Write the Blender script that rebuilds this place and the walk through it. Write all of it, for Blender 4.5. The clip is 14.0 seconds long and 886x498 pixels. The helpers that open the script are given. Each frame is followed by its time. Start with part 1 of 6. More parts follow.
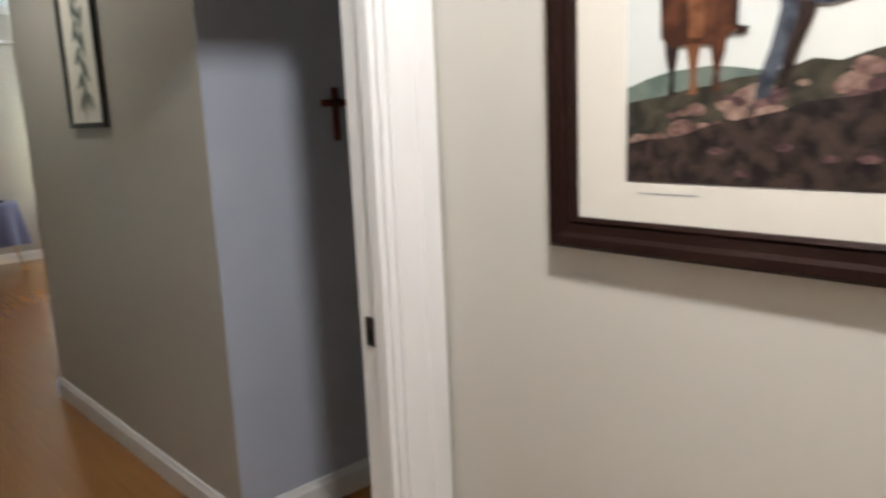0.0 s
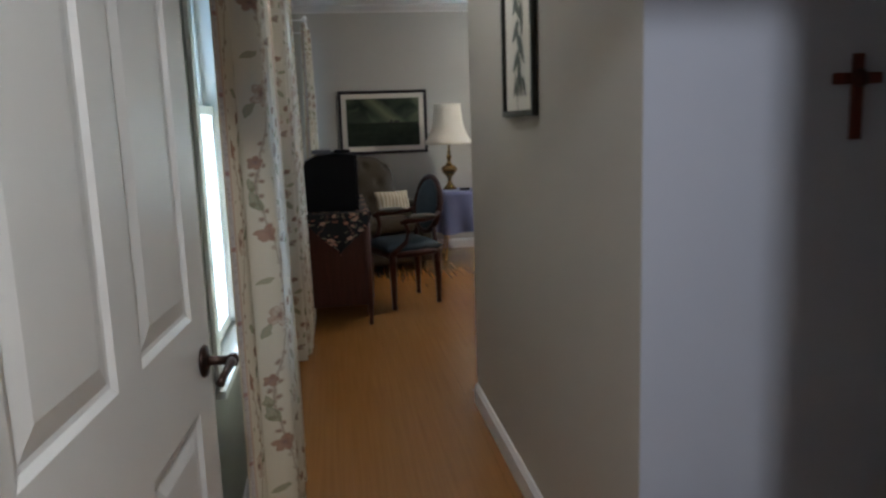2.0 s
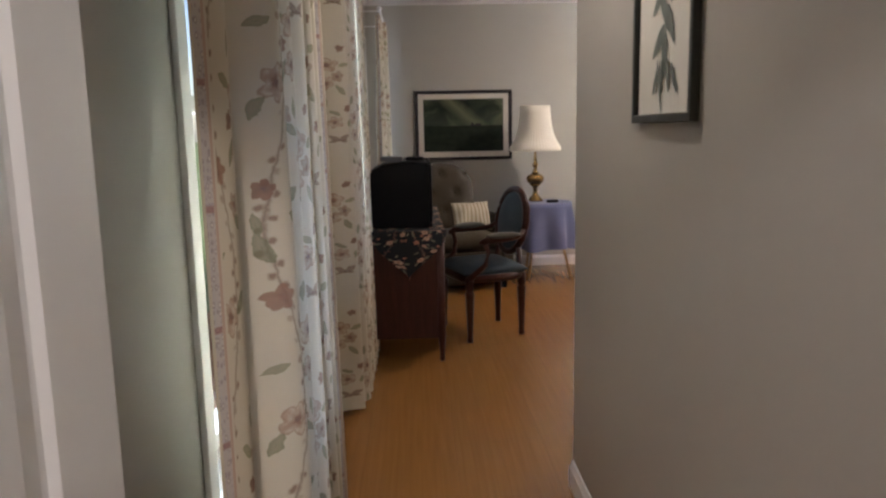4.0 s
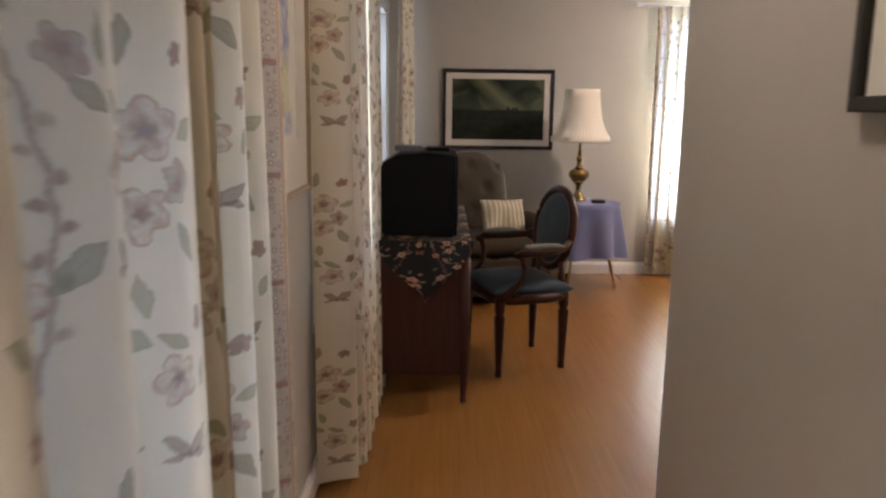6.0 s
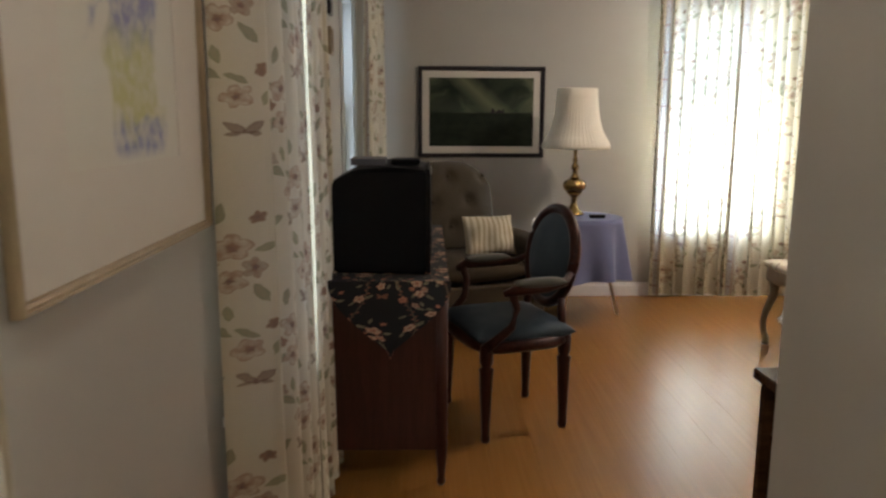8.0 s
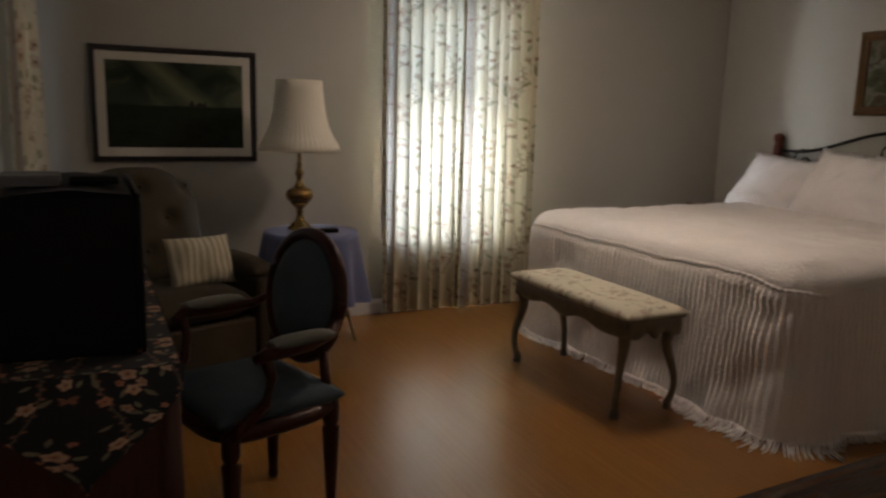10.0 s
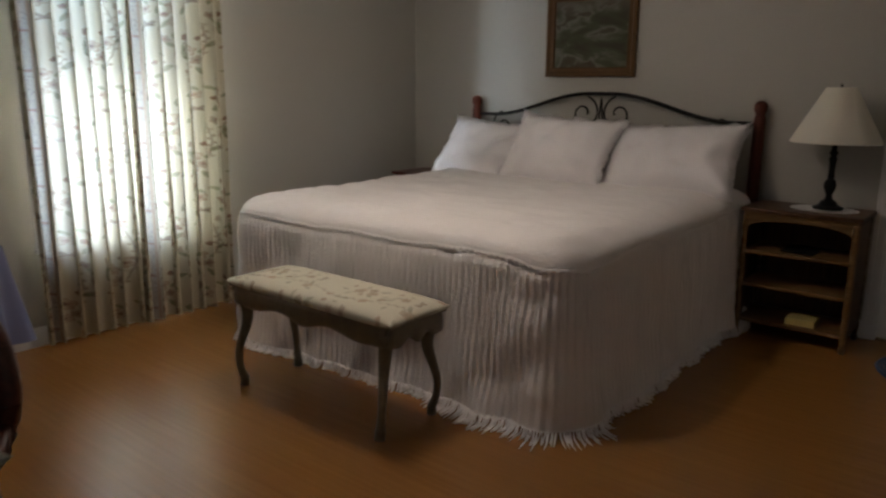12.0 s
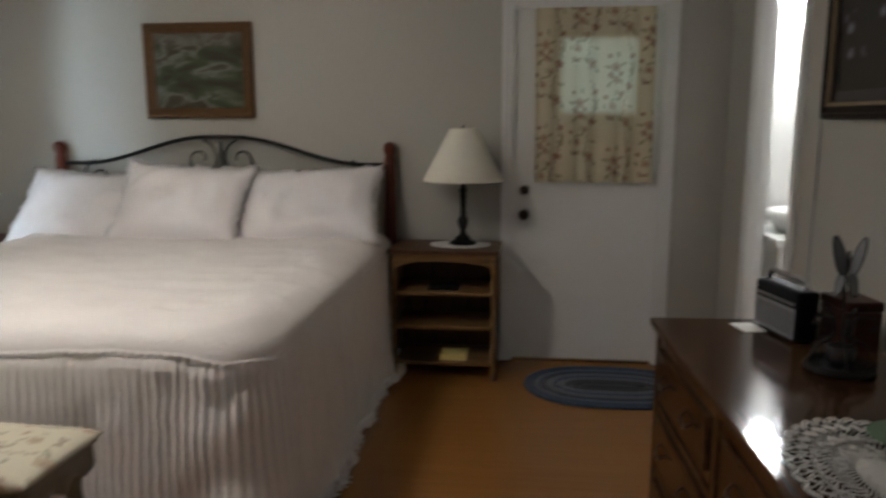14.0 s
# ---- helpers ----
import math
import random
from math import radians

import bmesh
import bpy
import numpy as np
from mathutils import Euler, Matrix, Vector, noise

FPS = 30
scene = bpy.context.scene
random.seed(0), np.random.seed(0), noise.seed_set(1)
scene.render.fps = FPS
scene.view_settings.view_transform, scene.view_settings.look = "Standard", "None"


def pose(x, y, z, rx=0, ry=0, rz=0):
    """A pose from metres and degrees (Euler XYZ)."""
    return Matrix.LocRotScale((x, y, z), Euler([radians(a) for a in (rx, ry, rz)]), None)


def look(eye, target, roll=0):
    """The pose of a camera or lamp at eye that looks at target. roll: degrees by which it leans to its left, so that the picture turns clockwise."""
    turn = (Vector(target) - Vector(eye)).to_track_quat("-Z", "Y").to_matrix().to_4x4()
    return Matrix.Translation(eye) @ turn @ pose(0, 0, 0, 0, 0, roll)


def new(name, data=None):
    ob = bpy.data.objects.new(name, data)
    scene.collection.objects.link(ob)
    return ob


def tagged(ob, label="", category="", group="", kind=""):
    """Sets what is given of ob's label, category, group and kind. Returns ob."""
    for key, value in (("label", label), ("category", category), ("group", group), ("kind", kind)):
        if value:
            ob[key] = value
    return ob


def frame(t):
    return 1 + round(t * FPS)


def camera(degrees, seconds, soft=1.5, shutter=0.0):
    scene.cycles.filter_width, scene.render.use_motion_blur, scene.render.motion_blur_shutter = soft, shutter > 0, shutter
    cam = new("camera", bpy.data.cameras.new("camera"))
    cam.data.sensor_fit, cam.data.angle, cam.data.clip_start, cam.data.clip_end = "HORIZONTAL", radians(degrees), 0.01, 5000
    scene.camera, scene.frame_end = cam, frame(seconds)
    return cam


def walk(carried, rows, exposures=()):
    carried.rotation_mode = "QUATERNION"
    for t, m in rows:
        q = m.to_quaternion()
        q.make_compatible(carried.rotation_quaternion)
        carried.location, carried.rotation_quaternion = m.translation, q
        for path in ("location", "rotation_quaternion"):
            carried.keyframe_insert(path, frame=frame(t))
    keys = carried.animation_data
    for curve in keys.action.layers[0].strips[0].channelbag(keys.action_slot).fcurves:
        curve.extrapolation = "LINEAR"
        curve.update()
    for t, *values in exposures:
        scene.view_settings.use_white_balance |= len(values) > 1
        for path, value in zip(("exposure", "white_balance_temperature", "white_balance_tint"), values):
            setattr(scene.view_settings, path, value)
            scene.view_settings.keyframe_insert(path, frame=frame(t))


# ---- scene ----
cam = camera(61.4, 14.0, 2.4, 0.5)
PATH = [
    (0, (0.566, 1.58, 1.361), (1.893, 3.031, 0.996), -2.5),
    (0.5, (0.682, 1.734, 1.353), (1.74, 3.395, 1.005), -2.1),
    (1, (0.777, 1.872, 1.348), (1.529, 3.695, 1.016), -1.4),
    (1.5, (0.922, 2.052, 1.347), (1.363, 3.973, 1.009), -1.6),
    (2, (0.953, 2.246, 1.337), (1.226, 4.2, 1.007), -2.0),
    (2.5, (0.942, 2.514, 1.343), (1.15, 4.476, 1.016), -0.9),
    (3, (0.996, 2.728, 1.352), (1.136, 4.698, 1.034), -1.6),
    (5.5, (1.01, 3.563, 1.345), (1.02, 5.534, 1.005), 0.1),
    (6, (1.027, 3.901, 1.345), (1.031, 5.868, 0.986), 0.8),
    (6.5, (1.071, 4.155, 1.342), (1.009, 6.122, 0.985), 1.2),
    (7, (1.109, 4.288, 1.336), (1.012, 6.254, 0.982), 0.4),
    (9.5, (1.014, 5.317, 1.355), (1.635, 7.19, 1.025), 0.8),
    (10, (0.997, 5.482, 1.346), (1.842, 7.261, 1.0), 1.5),
    (10.5, (1.08, 5.655, 1.353), (2.095, 7.337, 0.974), 1.4),
    (11, (1.124, 5.821, 1.354), (2.317, 7.375, 0.952), 1.1),
    (11.5, (1.103, 6.023, 1.355), (2.5, 7.393, 0.94), 1.1),
    (12, (1.168, 6.179, 1.375), (2.684, 7.41, 0.945), 0.5),
    (12.5, (1.23, 6.364, 1.365), (2.837, 7.477, 0.945), -0.4),
    (13, (1.236, 6.506, 1.387), (2.968, 7.416, 0.975), -1.1),
    (13.5, (1.327, 6.662, 1.428), (3.198, 7.232, 1.01), -0.4),
    (14, (1.449, 6.71, 1.439), (3.405, 6.941, 1.091), -0.1),
]
EXPOSURES = [(0.0, 0.3, 5950, 7), (1.0, -0.05, 5600, 7), (2.0, 0.0, 5600, 8), (3.0, 0.25, 5700, 11), (5.3, 0.6, 6800, 24), (6.5, 0.58, 6800, 20), (7.2, 0.6, 6300, 12), (9.3, -0.9, 7500, 17), (10.5, -1.25, 6800, 16), (12.0, -1.15, 6500, 13), (13.5, -1.0, 6400, 13), (14.0, -0.42, 6000, 8)]
walk(cam, [(t, look(eye, target, roll)) for t, eye, target, roll in PATH], EXPOSURES)

# ---- world and lights ----
world = bpy.data.worlds.new("world")
scene.world = world
world.use_nodes = True
wn = world.node_tree.nodes
sky = wn.new("ShaderNodeTexSky")
sky.sky_type, sky.sun_disc = "NISHITA", False
sky.sun_elevation, sky.sun_rotation = radians(58), radians(160)
world.node_tree.links.new(sky.outputs[0], wn["Background"].inputs[0])
wn["Background"].inputs[1].default_value = 0.14

sun = new("sun", bpy.data.lights.new("sun", "SUN"))
sun.data.energy, sun.data.angle, sun.data.color = 4.5, radians(0.5), (1.0, 0.95, 0.88)
sun.matrix_world = look((0, 0, 0), (-math.sin(radians(160)) * math.cos(radians(58)), -math.cos(radians(160)) * math.cos(radians(58)), -math.sin(radians(58))))


def area(name, eye, target, w, h, power, color):
    lamp = new(name, bpy.data.lights.new(name, "AREA"))
    lamp.data.shape, lamp.data.size, lamp.data.size_y = "RECTANGLE", w, h
    lamp.data.energy, lamp.data.color = power, color
    lamp.matrix_world = look(eye, target)
    return lamp


def bulb(name, place, power, radius, color):
    lamp = new(name, bpy.data.lights.new(name, "POINT"))
    lamp.data.energy, lamp.data.shadow_soft_size, lamp.data.color = power, radius, color
    lamp.location = place
    return lamp


CEIL = 2.56
WX, EX, NY, SY = 0.575, 5.78, 10.22, 5.64
BX = 1.575
area("window_light_north_low", (3.3, 10.46, 0.95), (3.3, 9, 0.75), 0.85, 0.75, 760, (0.80, 0.93, 1.0))
area("window_light_north_high", (3.3, 10.48, 1.72), (3.3, 9, 1.5), 0.85, 0.75, 230, (0.66, 0.86, 1.0))
area("window_light_west_near_low", (0.33, 4.85, 1.01), (2, 4.85, 1.0), 0.68, 0.78, 21, (0.72, 0.88, 1.0))
area("window_light_west_near_high", (0.33, 4.85, 1.77), (2, 4.85, 1.77), 0.68, 0.66, 1.5, (0.25, 0.62, 1.0))
area("window_light_west_mid", (0.33, 6.92, 1.35), (2, 6.92, 1.2), 0.95, 1.6, 22, (0.62, 0.80, 1.0))
area("window_light_west_far", (0.33, 9.57, 1.35), (2, 9.57, 1.2), 0.85, 1.6, 10, (0.62, 0.80, 1.0))
area("door_pane_light", (7.2, 6.35, 1.75), (5, 6.35, 1.68), 0.46, 0.46, 140, (0.76, 1.0, 0.88))
bulb("passage_lamp_light", (1.08, 5.0, 2.45), 14, 0.06, (1.0, 0.93, 0.86))
bulb("hall_lamp_light", (0.93, 1.75, 2.478), 115, 0.06, (1.0, 0.93, 0.87))
bulb("room_lamp_light", (3.40, 8.45, 2.36), 32, 0.07, (1.0, 0.87, 0.74))
area("room_lamp_downlight", (3.40, 8.45, 2.49), (3.4001, 8.45, 0), 0.30, 0.30, 18, (1.0, 0.87, 0.74))




# ---- materials ----
class Mat:
    """A small node builder for one surface."""

    def __init__(self, name, color=(0.5, 0.5, 0.5), rough=0.6, metal=0.0):
        self.m = bpy.data.materials.new(name)
        self.m.use_nodes = True
        self.t = self.m.node_tree
        self.b = self.t.nodes["Principled BSDF"]
        self.b.inputs["Base Color"].default_value = (*color, 1)
        self.b.inputs["Roughness"].default_value = rough
        self.b.inputs["Metallic"].default_value = metal
        self.color = color

    def n(self, kind, **ins):
        nd = self.t.nodes.new("ShaderNode" + kind)
        for k, v in ins.items():
            self.put(nd, k, v)
        return nd

    def put(self, nd, key, v):
        sock = nd.inputs[key] if isinstance(key, int) else nd.inputs[key.replace("_", " ")]
        if isinstance(v, bpy.types.NodeSocket):
            self.t.links.new(v, sock)
        else:
            sock.default_value = v

    def coords(self, scale=(1, 1, 1), kind="Object", rot=(0, 0, 0)):
        tc = self.n("TexCoord")
        mp = self.n("Mapping")
        self.t.links.new(tc.outputs[kind], mp.inputs[0])
        mp.inputs["Scale"].default_value = scale
        mp.inputs["Rotation"].default_value = rot
        return mp.outputs[0]

    def noise(self, scale, vec=None, detail=3.0, dist=0.0, rough=0.5):
        nd = self.n("TexNoise", Scale=scale, Detail=detail, Distortion=dist, Roughness=rough)
        if vec is not None:
            self.put(nd, "Vector", vec)
        return nd.outputs[0]

    def ramp(self, fac, stops):
        nd = self.n("ValToRGB")
        self.put(nd, 0, fac)
        el = nd.color_ramp.elements
        el.remove(el[1])
        el[0].position = stops[0][0]
        for k, (p, c) in enumerate(stops):
            e = el.new(p) if k else el[0]
            e.color = (*c, 1) if len(c) == 3 else c
        return nd.outputs[0]

    def mix(self, fac, a, b, blend="MIX"):
        nd = self.n("Mix")
        nd.data_type, nd.blend_type = "RGBA", blend
        self.put(nd, 0, fac)
        for i, v in ((6, a), (7, b)):
            if isinstance(v, bpy.types.NodeSocket):
                self.t.links.new(v, nd.inputs[i])
            else:
                nd.inputs[i].default_value = (*v, 1)
        return nd.outputs[2]

    def math(self, op, a, b=0.0, c=0.0):
        nd = self.n("Math")
        nd.operation = op
        for i, v in enumerate((a, b, c)):
            self.put(nd, i, v)
        return nd.outputs[0]

    def base(self, sock):
        self.put(self.b, "Base Color", sock)
        return self

    def bump(self, height, strength=0.2, dist=0.002):
        nd = self.n("Bump", Height=height, Strength=strength, Distance=dist)
        self.put(self.b, "Normal", nd.outputs[0])
        return self


def gray(v, f=1.0):
    return tuple(c * f for c in v)


def plain(name, color, rough=0.6, metal=0.0, vary=0.12, scale=9.0, bump=0.1, grain=120.0):
    s = Mat(name, color, rough, metal)
    v = s.coords()
    f = s.noise(scale, v, 5)
    s.base(s.mix(f, gray(color, 1 - vary), gray(color, 1 + vary)))
    if vary > 0.06:
        r = s.ramp(s.noise(scale * 2.3, v), [(0.3, (rough * 0.9,) * 3), (0.7, (min(1, rough * 1.1),) * 3)])
        s.put(s.b, "Roughness", r)
    if bump:
        s.bump(s.noise(grain, v, 4), bump, 0.002)
    if max(color) < 0.09:
        s.b.inputs["Specular IOR Level"].default_value = 0.25
    return s


def wood(name, dark, light, rough=0.35, along="X", scale=6.0):
    s = Mat(name, dark, rough)
    st = {"X": (0.6, 9, 9), "Y": (9, 0.6, 9), "Z": (9, 9, 0.6)}[along]
    v = s.coords(st)
    f = s.noise(scale, v, 6, 0.6)
    g = s.noise(scale * 9, v, 3)
    c = s.mix(s.ramp(f, [(0.3, (0, 0, 0)), (0.7, (1, 1, 1))]), dark, light)
    c = s.mix(s.ramp(g, [(0.45, (0, 0, 0)), (0.75, (0.5, 0.5, 0.5))]), c, gray(dark, 0.55))
    s.base(c)
    s.put(s.b, "Roughness", s.ramp(f, [(0.2, (rough * 0.8,) * 3), (0.8, (rough * 1.3,) * 3)]))
    s.bump(g, 0.12, 0.001)
    s.b.inputs["Specular IOR Level"].default_value = 0.2
    return s


def wall_paint(name, color, rough=0.62):
    s = Mat(name, color, rough)
    v = s.coords()
    s.base(s.mix(s.noise(1.7, v, 4), gray(color, 0.95), gray(color, 1.04)))
    h = s.math("ADD", s.noise(260, v, 3), s.math("MULTIPLY", s.noise(45, v, 3), 0.6))
    s.bump(h, 0.22, 0.0018)
    return s


M_WALL = wall_paint("wall_paint_greige", (0.40, 0.382, 0.34), 0.5).m
M_WALLB = wall_paint("wall_paint_blue_grey", (0.38, 0.405, 0.47), 0.5).m
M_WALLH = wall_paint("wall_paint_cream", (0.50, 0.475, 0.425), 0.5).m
M_CEIL = wall_paint("ceiling_paint", (0.75, 0.75, 0.74), 0.8).m
M_TRIM = plain("white_trim_paint", (0.66, 0.65, 0.635), 0.32, vary=0.03, bump=0.05, grain=60).m
M_DOOR = plain("white_door_paint", (0.72, 0.72, 0.69), 0.3, vary=0.03, bump=0.06, grain=80).m
M_BRONZE = plain("oil_rubbed_bronze", (0.045, 0.028, 0.022), 0.35, 0.8, 0.3, 40).m
M_IRON = plain("black_wrought_iron", (0.015, 0.014, 0.014), 0.45, 0.6, 0.2, 40).m
M_BRASS = plain("aged_brass", (0.34, 0.22, 0.085), 0.18, 1.0, 0.25, 30).m
M_CHROME = plain("chrome", (0.7, 0.7, 0.72), 0.15, 1.0, 0.05, 30, bump=0).m
M_MAHOG = wood("dark_mahogany", (0.026, 0.008, 0.005), (0.070, 0.020, 0.011), 0.34, "X").m
M_MAHOGZ = wood("dark_mahogany_upright", (0.034, 0.010, 0.006), (0.056, 0.016, 0.0095), 0.38, "Z").m
M_CHERRY = wood("cherry_posts", (0.07, 0.018, 0.012), (0.14, 0.035, 0.02), 0.3, "Z").m
M_DRESS = wood("walnut_dresser", (0.034, 0.015, 0.008), (0.085, 0.040, 0.018), 0.08, "X").m
M_DRESS.node_tree.nodes["Principled BSDF"].inputs["Specular IOR Level"].default_value = 0.18
M_OAKY = wood("honey_shelf_wood", (0.12, 0.064, 0.027), (0.24, 0.14, 0.058), 0.45, "Y").m
M_NIGHT = wood("brown_nightstand_wood", (0.05, 0.024, 0.014), (0.11, 0.055, 0.028), 0.4, "Z").m
M_ANTIQ = plain("antique_greige_paint", (0.150, 0.119, 0.076), 0.42, vary=0.4, scale=22, bump=0.2).m
M_PINE = wood("pale_pine", (0.5, 0.34, 0.17), (0.62, 0.45, 0.25), 0.5, "Z").m
M_BLACKP = plain("black_plastic", (0.004, 0.004, 0.005), 0.55, 0, 0.15, 12, bump=0.25, grain=300).m
M_BLACKP.node_tree.nodes["Principled BSDF"].inputs["Specular IOR Level"].default_value = 0.12
M_GREYP = plain("grey_plastic", (0.3, 0.3, 0.31), 0.4, 0, 0.05, 12).m
M_DGREY = plain("dark_grey_plastic", (0.10, 0.10, 0.11), 0.45, 0, 0.08, 12).m
M_SHADE = plain("cream_lampshade", (0.74, 0.7, 0.6), 0.85, vary=0.04, bump=0.2, grain=300).m
M_GILT = plain("gilt_frame", (0.10, 0.05, 0.018), 0.42, 0.55, 0.35, 45, 0.35, 90).m
M_BLACKF = plain("black_frame_lacquer", (0.018, 0.014, 0.016), 0.3, 0, 0.2, 30).m
M_BROWNF = plain("red_brown_frame", (0.011, 0.0038, 0.0026), 0.42, 0, 0.3, 30, 0.1).m
M_BROWNF.node_tree.nodes["Principled BSDF"].inputs["Specular IOR Level"].default_value = 0.12
M_GREENF = plain("dark_green_black_frame", (0.03, 0.032, 0.028), 0.35, 0.2, 0.2, 30).m
M_MAT = plain("cream_picture_mat", (0.60, 0.56, 0.49), 0.8, vary=0.03).m
M_TAN = plain("tan_picture_frame", (0.3, 0.22, 0.13), 0.4, 0.3, 0.2, 30).m
M_PORC = plain("porcelain", (0.8, 0.8, 0.78), 0.12, 0, 0.02, 5, bump=0).m
M_GRASS = plain("grass_ground", (0.11, 0.15, 0.05), 0.9, 0, 0.4, 3).m
M_GREENG = plain("green_glass_dish", (0.2, 0.3, 0.2), 0.15, 0, 0.1, 9).m
M_YELLOW = plain("yellowed_paper", (0.55, 0.45, 0.16), 0.8, 0, 0.1, 20).m
M_PAPER = plain("white_card", (0.75, 0.75, 0.72), 0.7, 0, 0.03, 20).m
M_WHITEM = plain("white_metal", (0.7, 0.7, 0.7), 0.4, 0.1, 0.05).m
M_LEAFM = plain("tree_foliage", (0.05, 0.1, 0.03), 0.8, 0, 0.5, 2.5).m
M_BARK = plain("tree_bark", (0.12, 0.09, 0.06), 0.9, 0, 0.3, 12, 0.5, 30).m


def glass():
    s = Mat("window_glass", (1, 1, 1), 0.0)
    s.b.inputs["Transmission Weight"].default_value = 1.0
    s.b.inputs["IOR"].default_value = 1.05
    return s.m


M_GLASS = glass()


def floor_mat():
    """Honey laminate printed with narrow staves of slightly different tone."""
    s = Mat("honey_laminate", (0.4, 0.2, 0.07), 0.3)
    oi = s.n("ObjectInfo")
    geo = s.n("NewGeometry")
    mp = s.n("Mapping")
    s.put(mp, 0, geo.outputs["Position"])
    mp.inputs["Scale"].default_value = (42, 1.1, 1)
    v = mp.outputs[0]
    f = s.noise(1.6, v, 2, 0, 0.4)
    sp = s.n("SeparateXYZ")
    s.put(sp, 0, geo.outputs["Position"])
    row = s.math("FLOOR", s.math("DIVIDE", sp.outputs[0], 0.0633))
    shift = s.math("MULTIPLY", s.math("SINE", s.math("MULTIPLY", row, 12.99)), 7.3)
    cell = s.math("FLOOR", s.math("ADD", s.math("DIVIDE", sp.outputs[1], 0.42), shift))
    cb = s.n("CombineXYZ")
    s.put(cb, 0, row)
    s.put(cb, 1, cell)
    wn_ = s.n("TexWhiteNoise")
    s.put(wn_, "Vector", cb.outputs[0])
    tone = wn_.outputs["Value"]
    broad = s.n("TexNoise", Scale=1.1, Detail=1.0)
    s.put(broad, "Vector", geo.outputs["Position"])
    c = s.mix(f, (0.215, 0.090, 0.019), (0.31, 0.145, 0.036))
    c = s.mix(s.math("MULTIPLY", tone, 0.10), c, (0.175, 0.075, 0.021))
    c = s.mix(s.math("MULTIPLY", broad.outputs[0], 0.25), c, (0.27, 0.13, 0.042))
    c = s.mix(s.math("MULTIPLY", oi.outputs["Random"], 0.08), c, (0.19, 0.078, 0.02))
    s.base(c)
    s.b.inputs["Roughness"].default_value = 0.25
    return s.m


M_FLOOR = floor_mat()
M_JOINT = plain("floor_joint", (0.19, 0.072, 0.015), 0.7).m


def cloth_mat(name, color, weave=400.0, rough=0.9, vary=0.08, bump=0.3, scale=6):
    s = plain(name, color, rough, 0, vary, scale, 0)
    v = s.coords()
    s.bump(s.math("ADD", s.noise(weave, v, 2), s.noise(weave * 0.12, v, 3)), bump, 0.003)
    s.b.inputs["Sheen Weight"].default_value = 0.15
    return s.m


M_BLUEV = cloth_mat("blue_upholstery", (0.050, 0.070, 0.085), 500, 0.8, 0.25)
M_PAD = cloth_mat("worn_arm_padding", (0.10, 0.10, 0.08), 500, 0.85, 0.2)
M_OLIVE = cloth_mat("olive_tufted_upholstery", (0.046, 0.034, 0.020), 300, 0.9, 0.2)
for m_ in (M_BLUEV, M_OLIVE):
    m_.node_tree.nodes["Principled BSDF"].inputs["Sheen Weight"].default_value = 0.04
M_LAV = cloth_mat("lavender_blue_tablecloth", (0.13, 0.145, 0.26), 300)
def chenille():
    """Tufted cotton: small raised tufts over a crumpled ground."""
    color = (0.86, 0.81, 0.79)
    t = Mat("white_chenille_bedspread", color, 0.95)
    v = t.coords()
    t.base(t.mix(t.noise(6, v, 5), gray(color, 0.93), gray(color, 1.05)))
    t.b.inputs["Sheen Weight"].default_value = 0.15
    vo = t.n("TexVoronoi", Scale=42.0, Randomness=0.75)
    t.put(vo, "Vector", v)
    tuft = t.ramp(vo.outputs["Distance"], [(0.15, (1, 1, 1)), (0.5, (0, 0, 0))])
    h = t.math("ADD", t.math("MULTIPLY", tuft, 0.5), t.math("ADD", t.noise(150, v, 3), t.math("MULTIPLY", t.noise(13, v, 5), 2.4)))
    t.bump(h, 0.5, 0.0035)
    return t.m


M_WHITEC = cloth_mat("white_cotton_pillowcase", (0.80, 0.76, 0.765), 60, 0.9, 0.04, 0.6)
M_SPREAD = chenille()
M_LACE = cloth_mat("white_lace", (0.58, 0.57, 0.55), 200)


def stripe_pillow():
    s = Mat("cream_striped_pillow", (0.6, 0.53, 0.4), 0.9)
    v = s.coords((1, 1, 1))
    w = s.n("TexWave", Scale=9.0, Distortion=0.6)
    s.put(w, "Vector", v)
    s.base(s.mix(w.outputs[0], (0.62, 0.57, 0.44), (0.36, 0.3, 0.2)))
    s.bump(s.noise(60, v), 0.5, 0.005)
    return s.m


M_STRIPE = stripe_pillow()


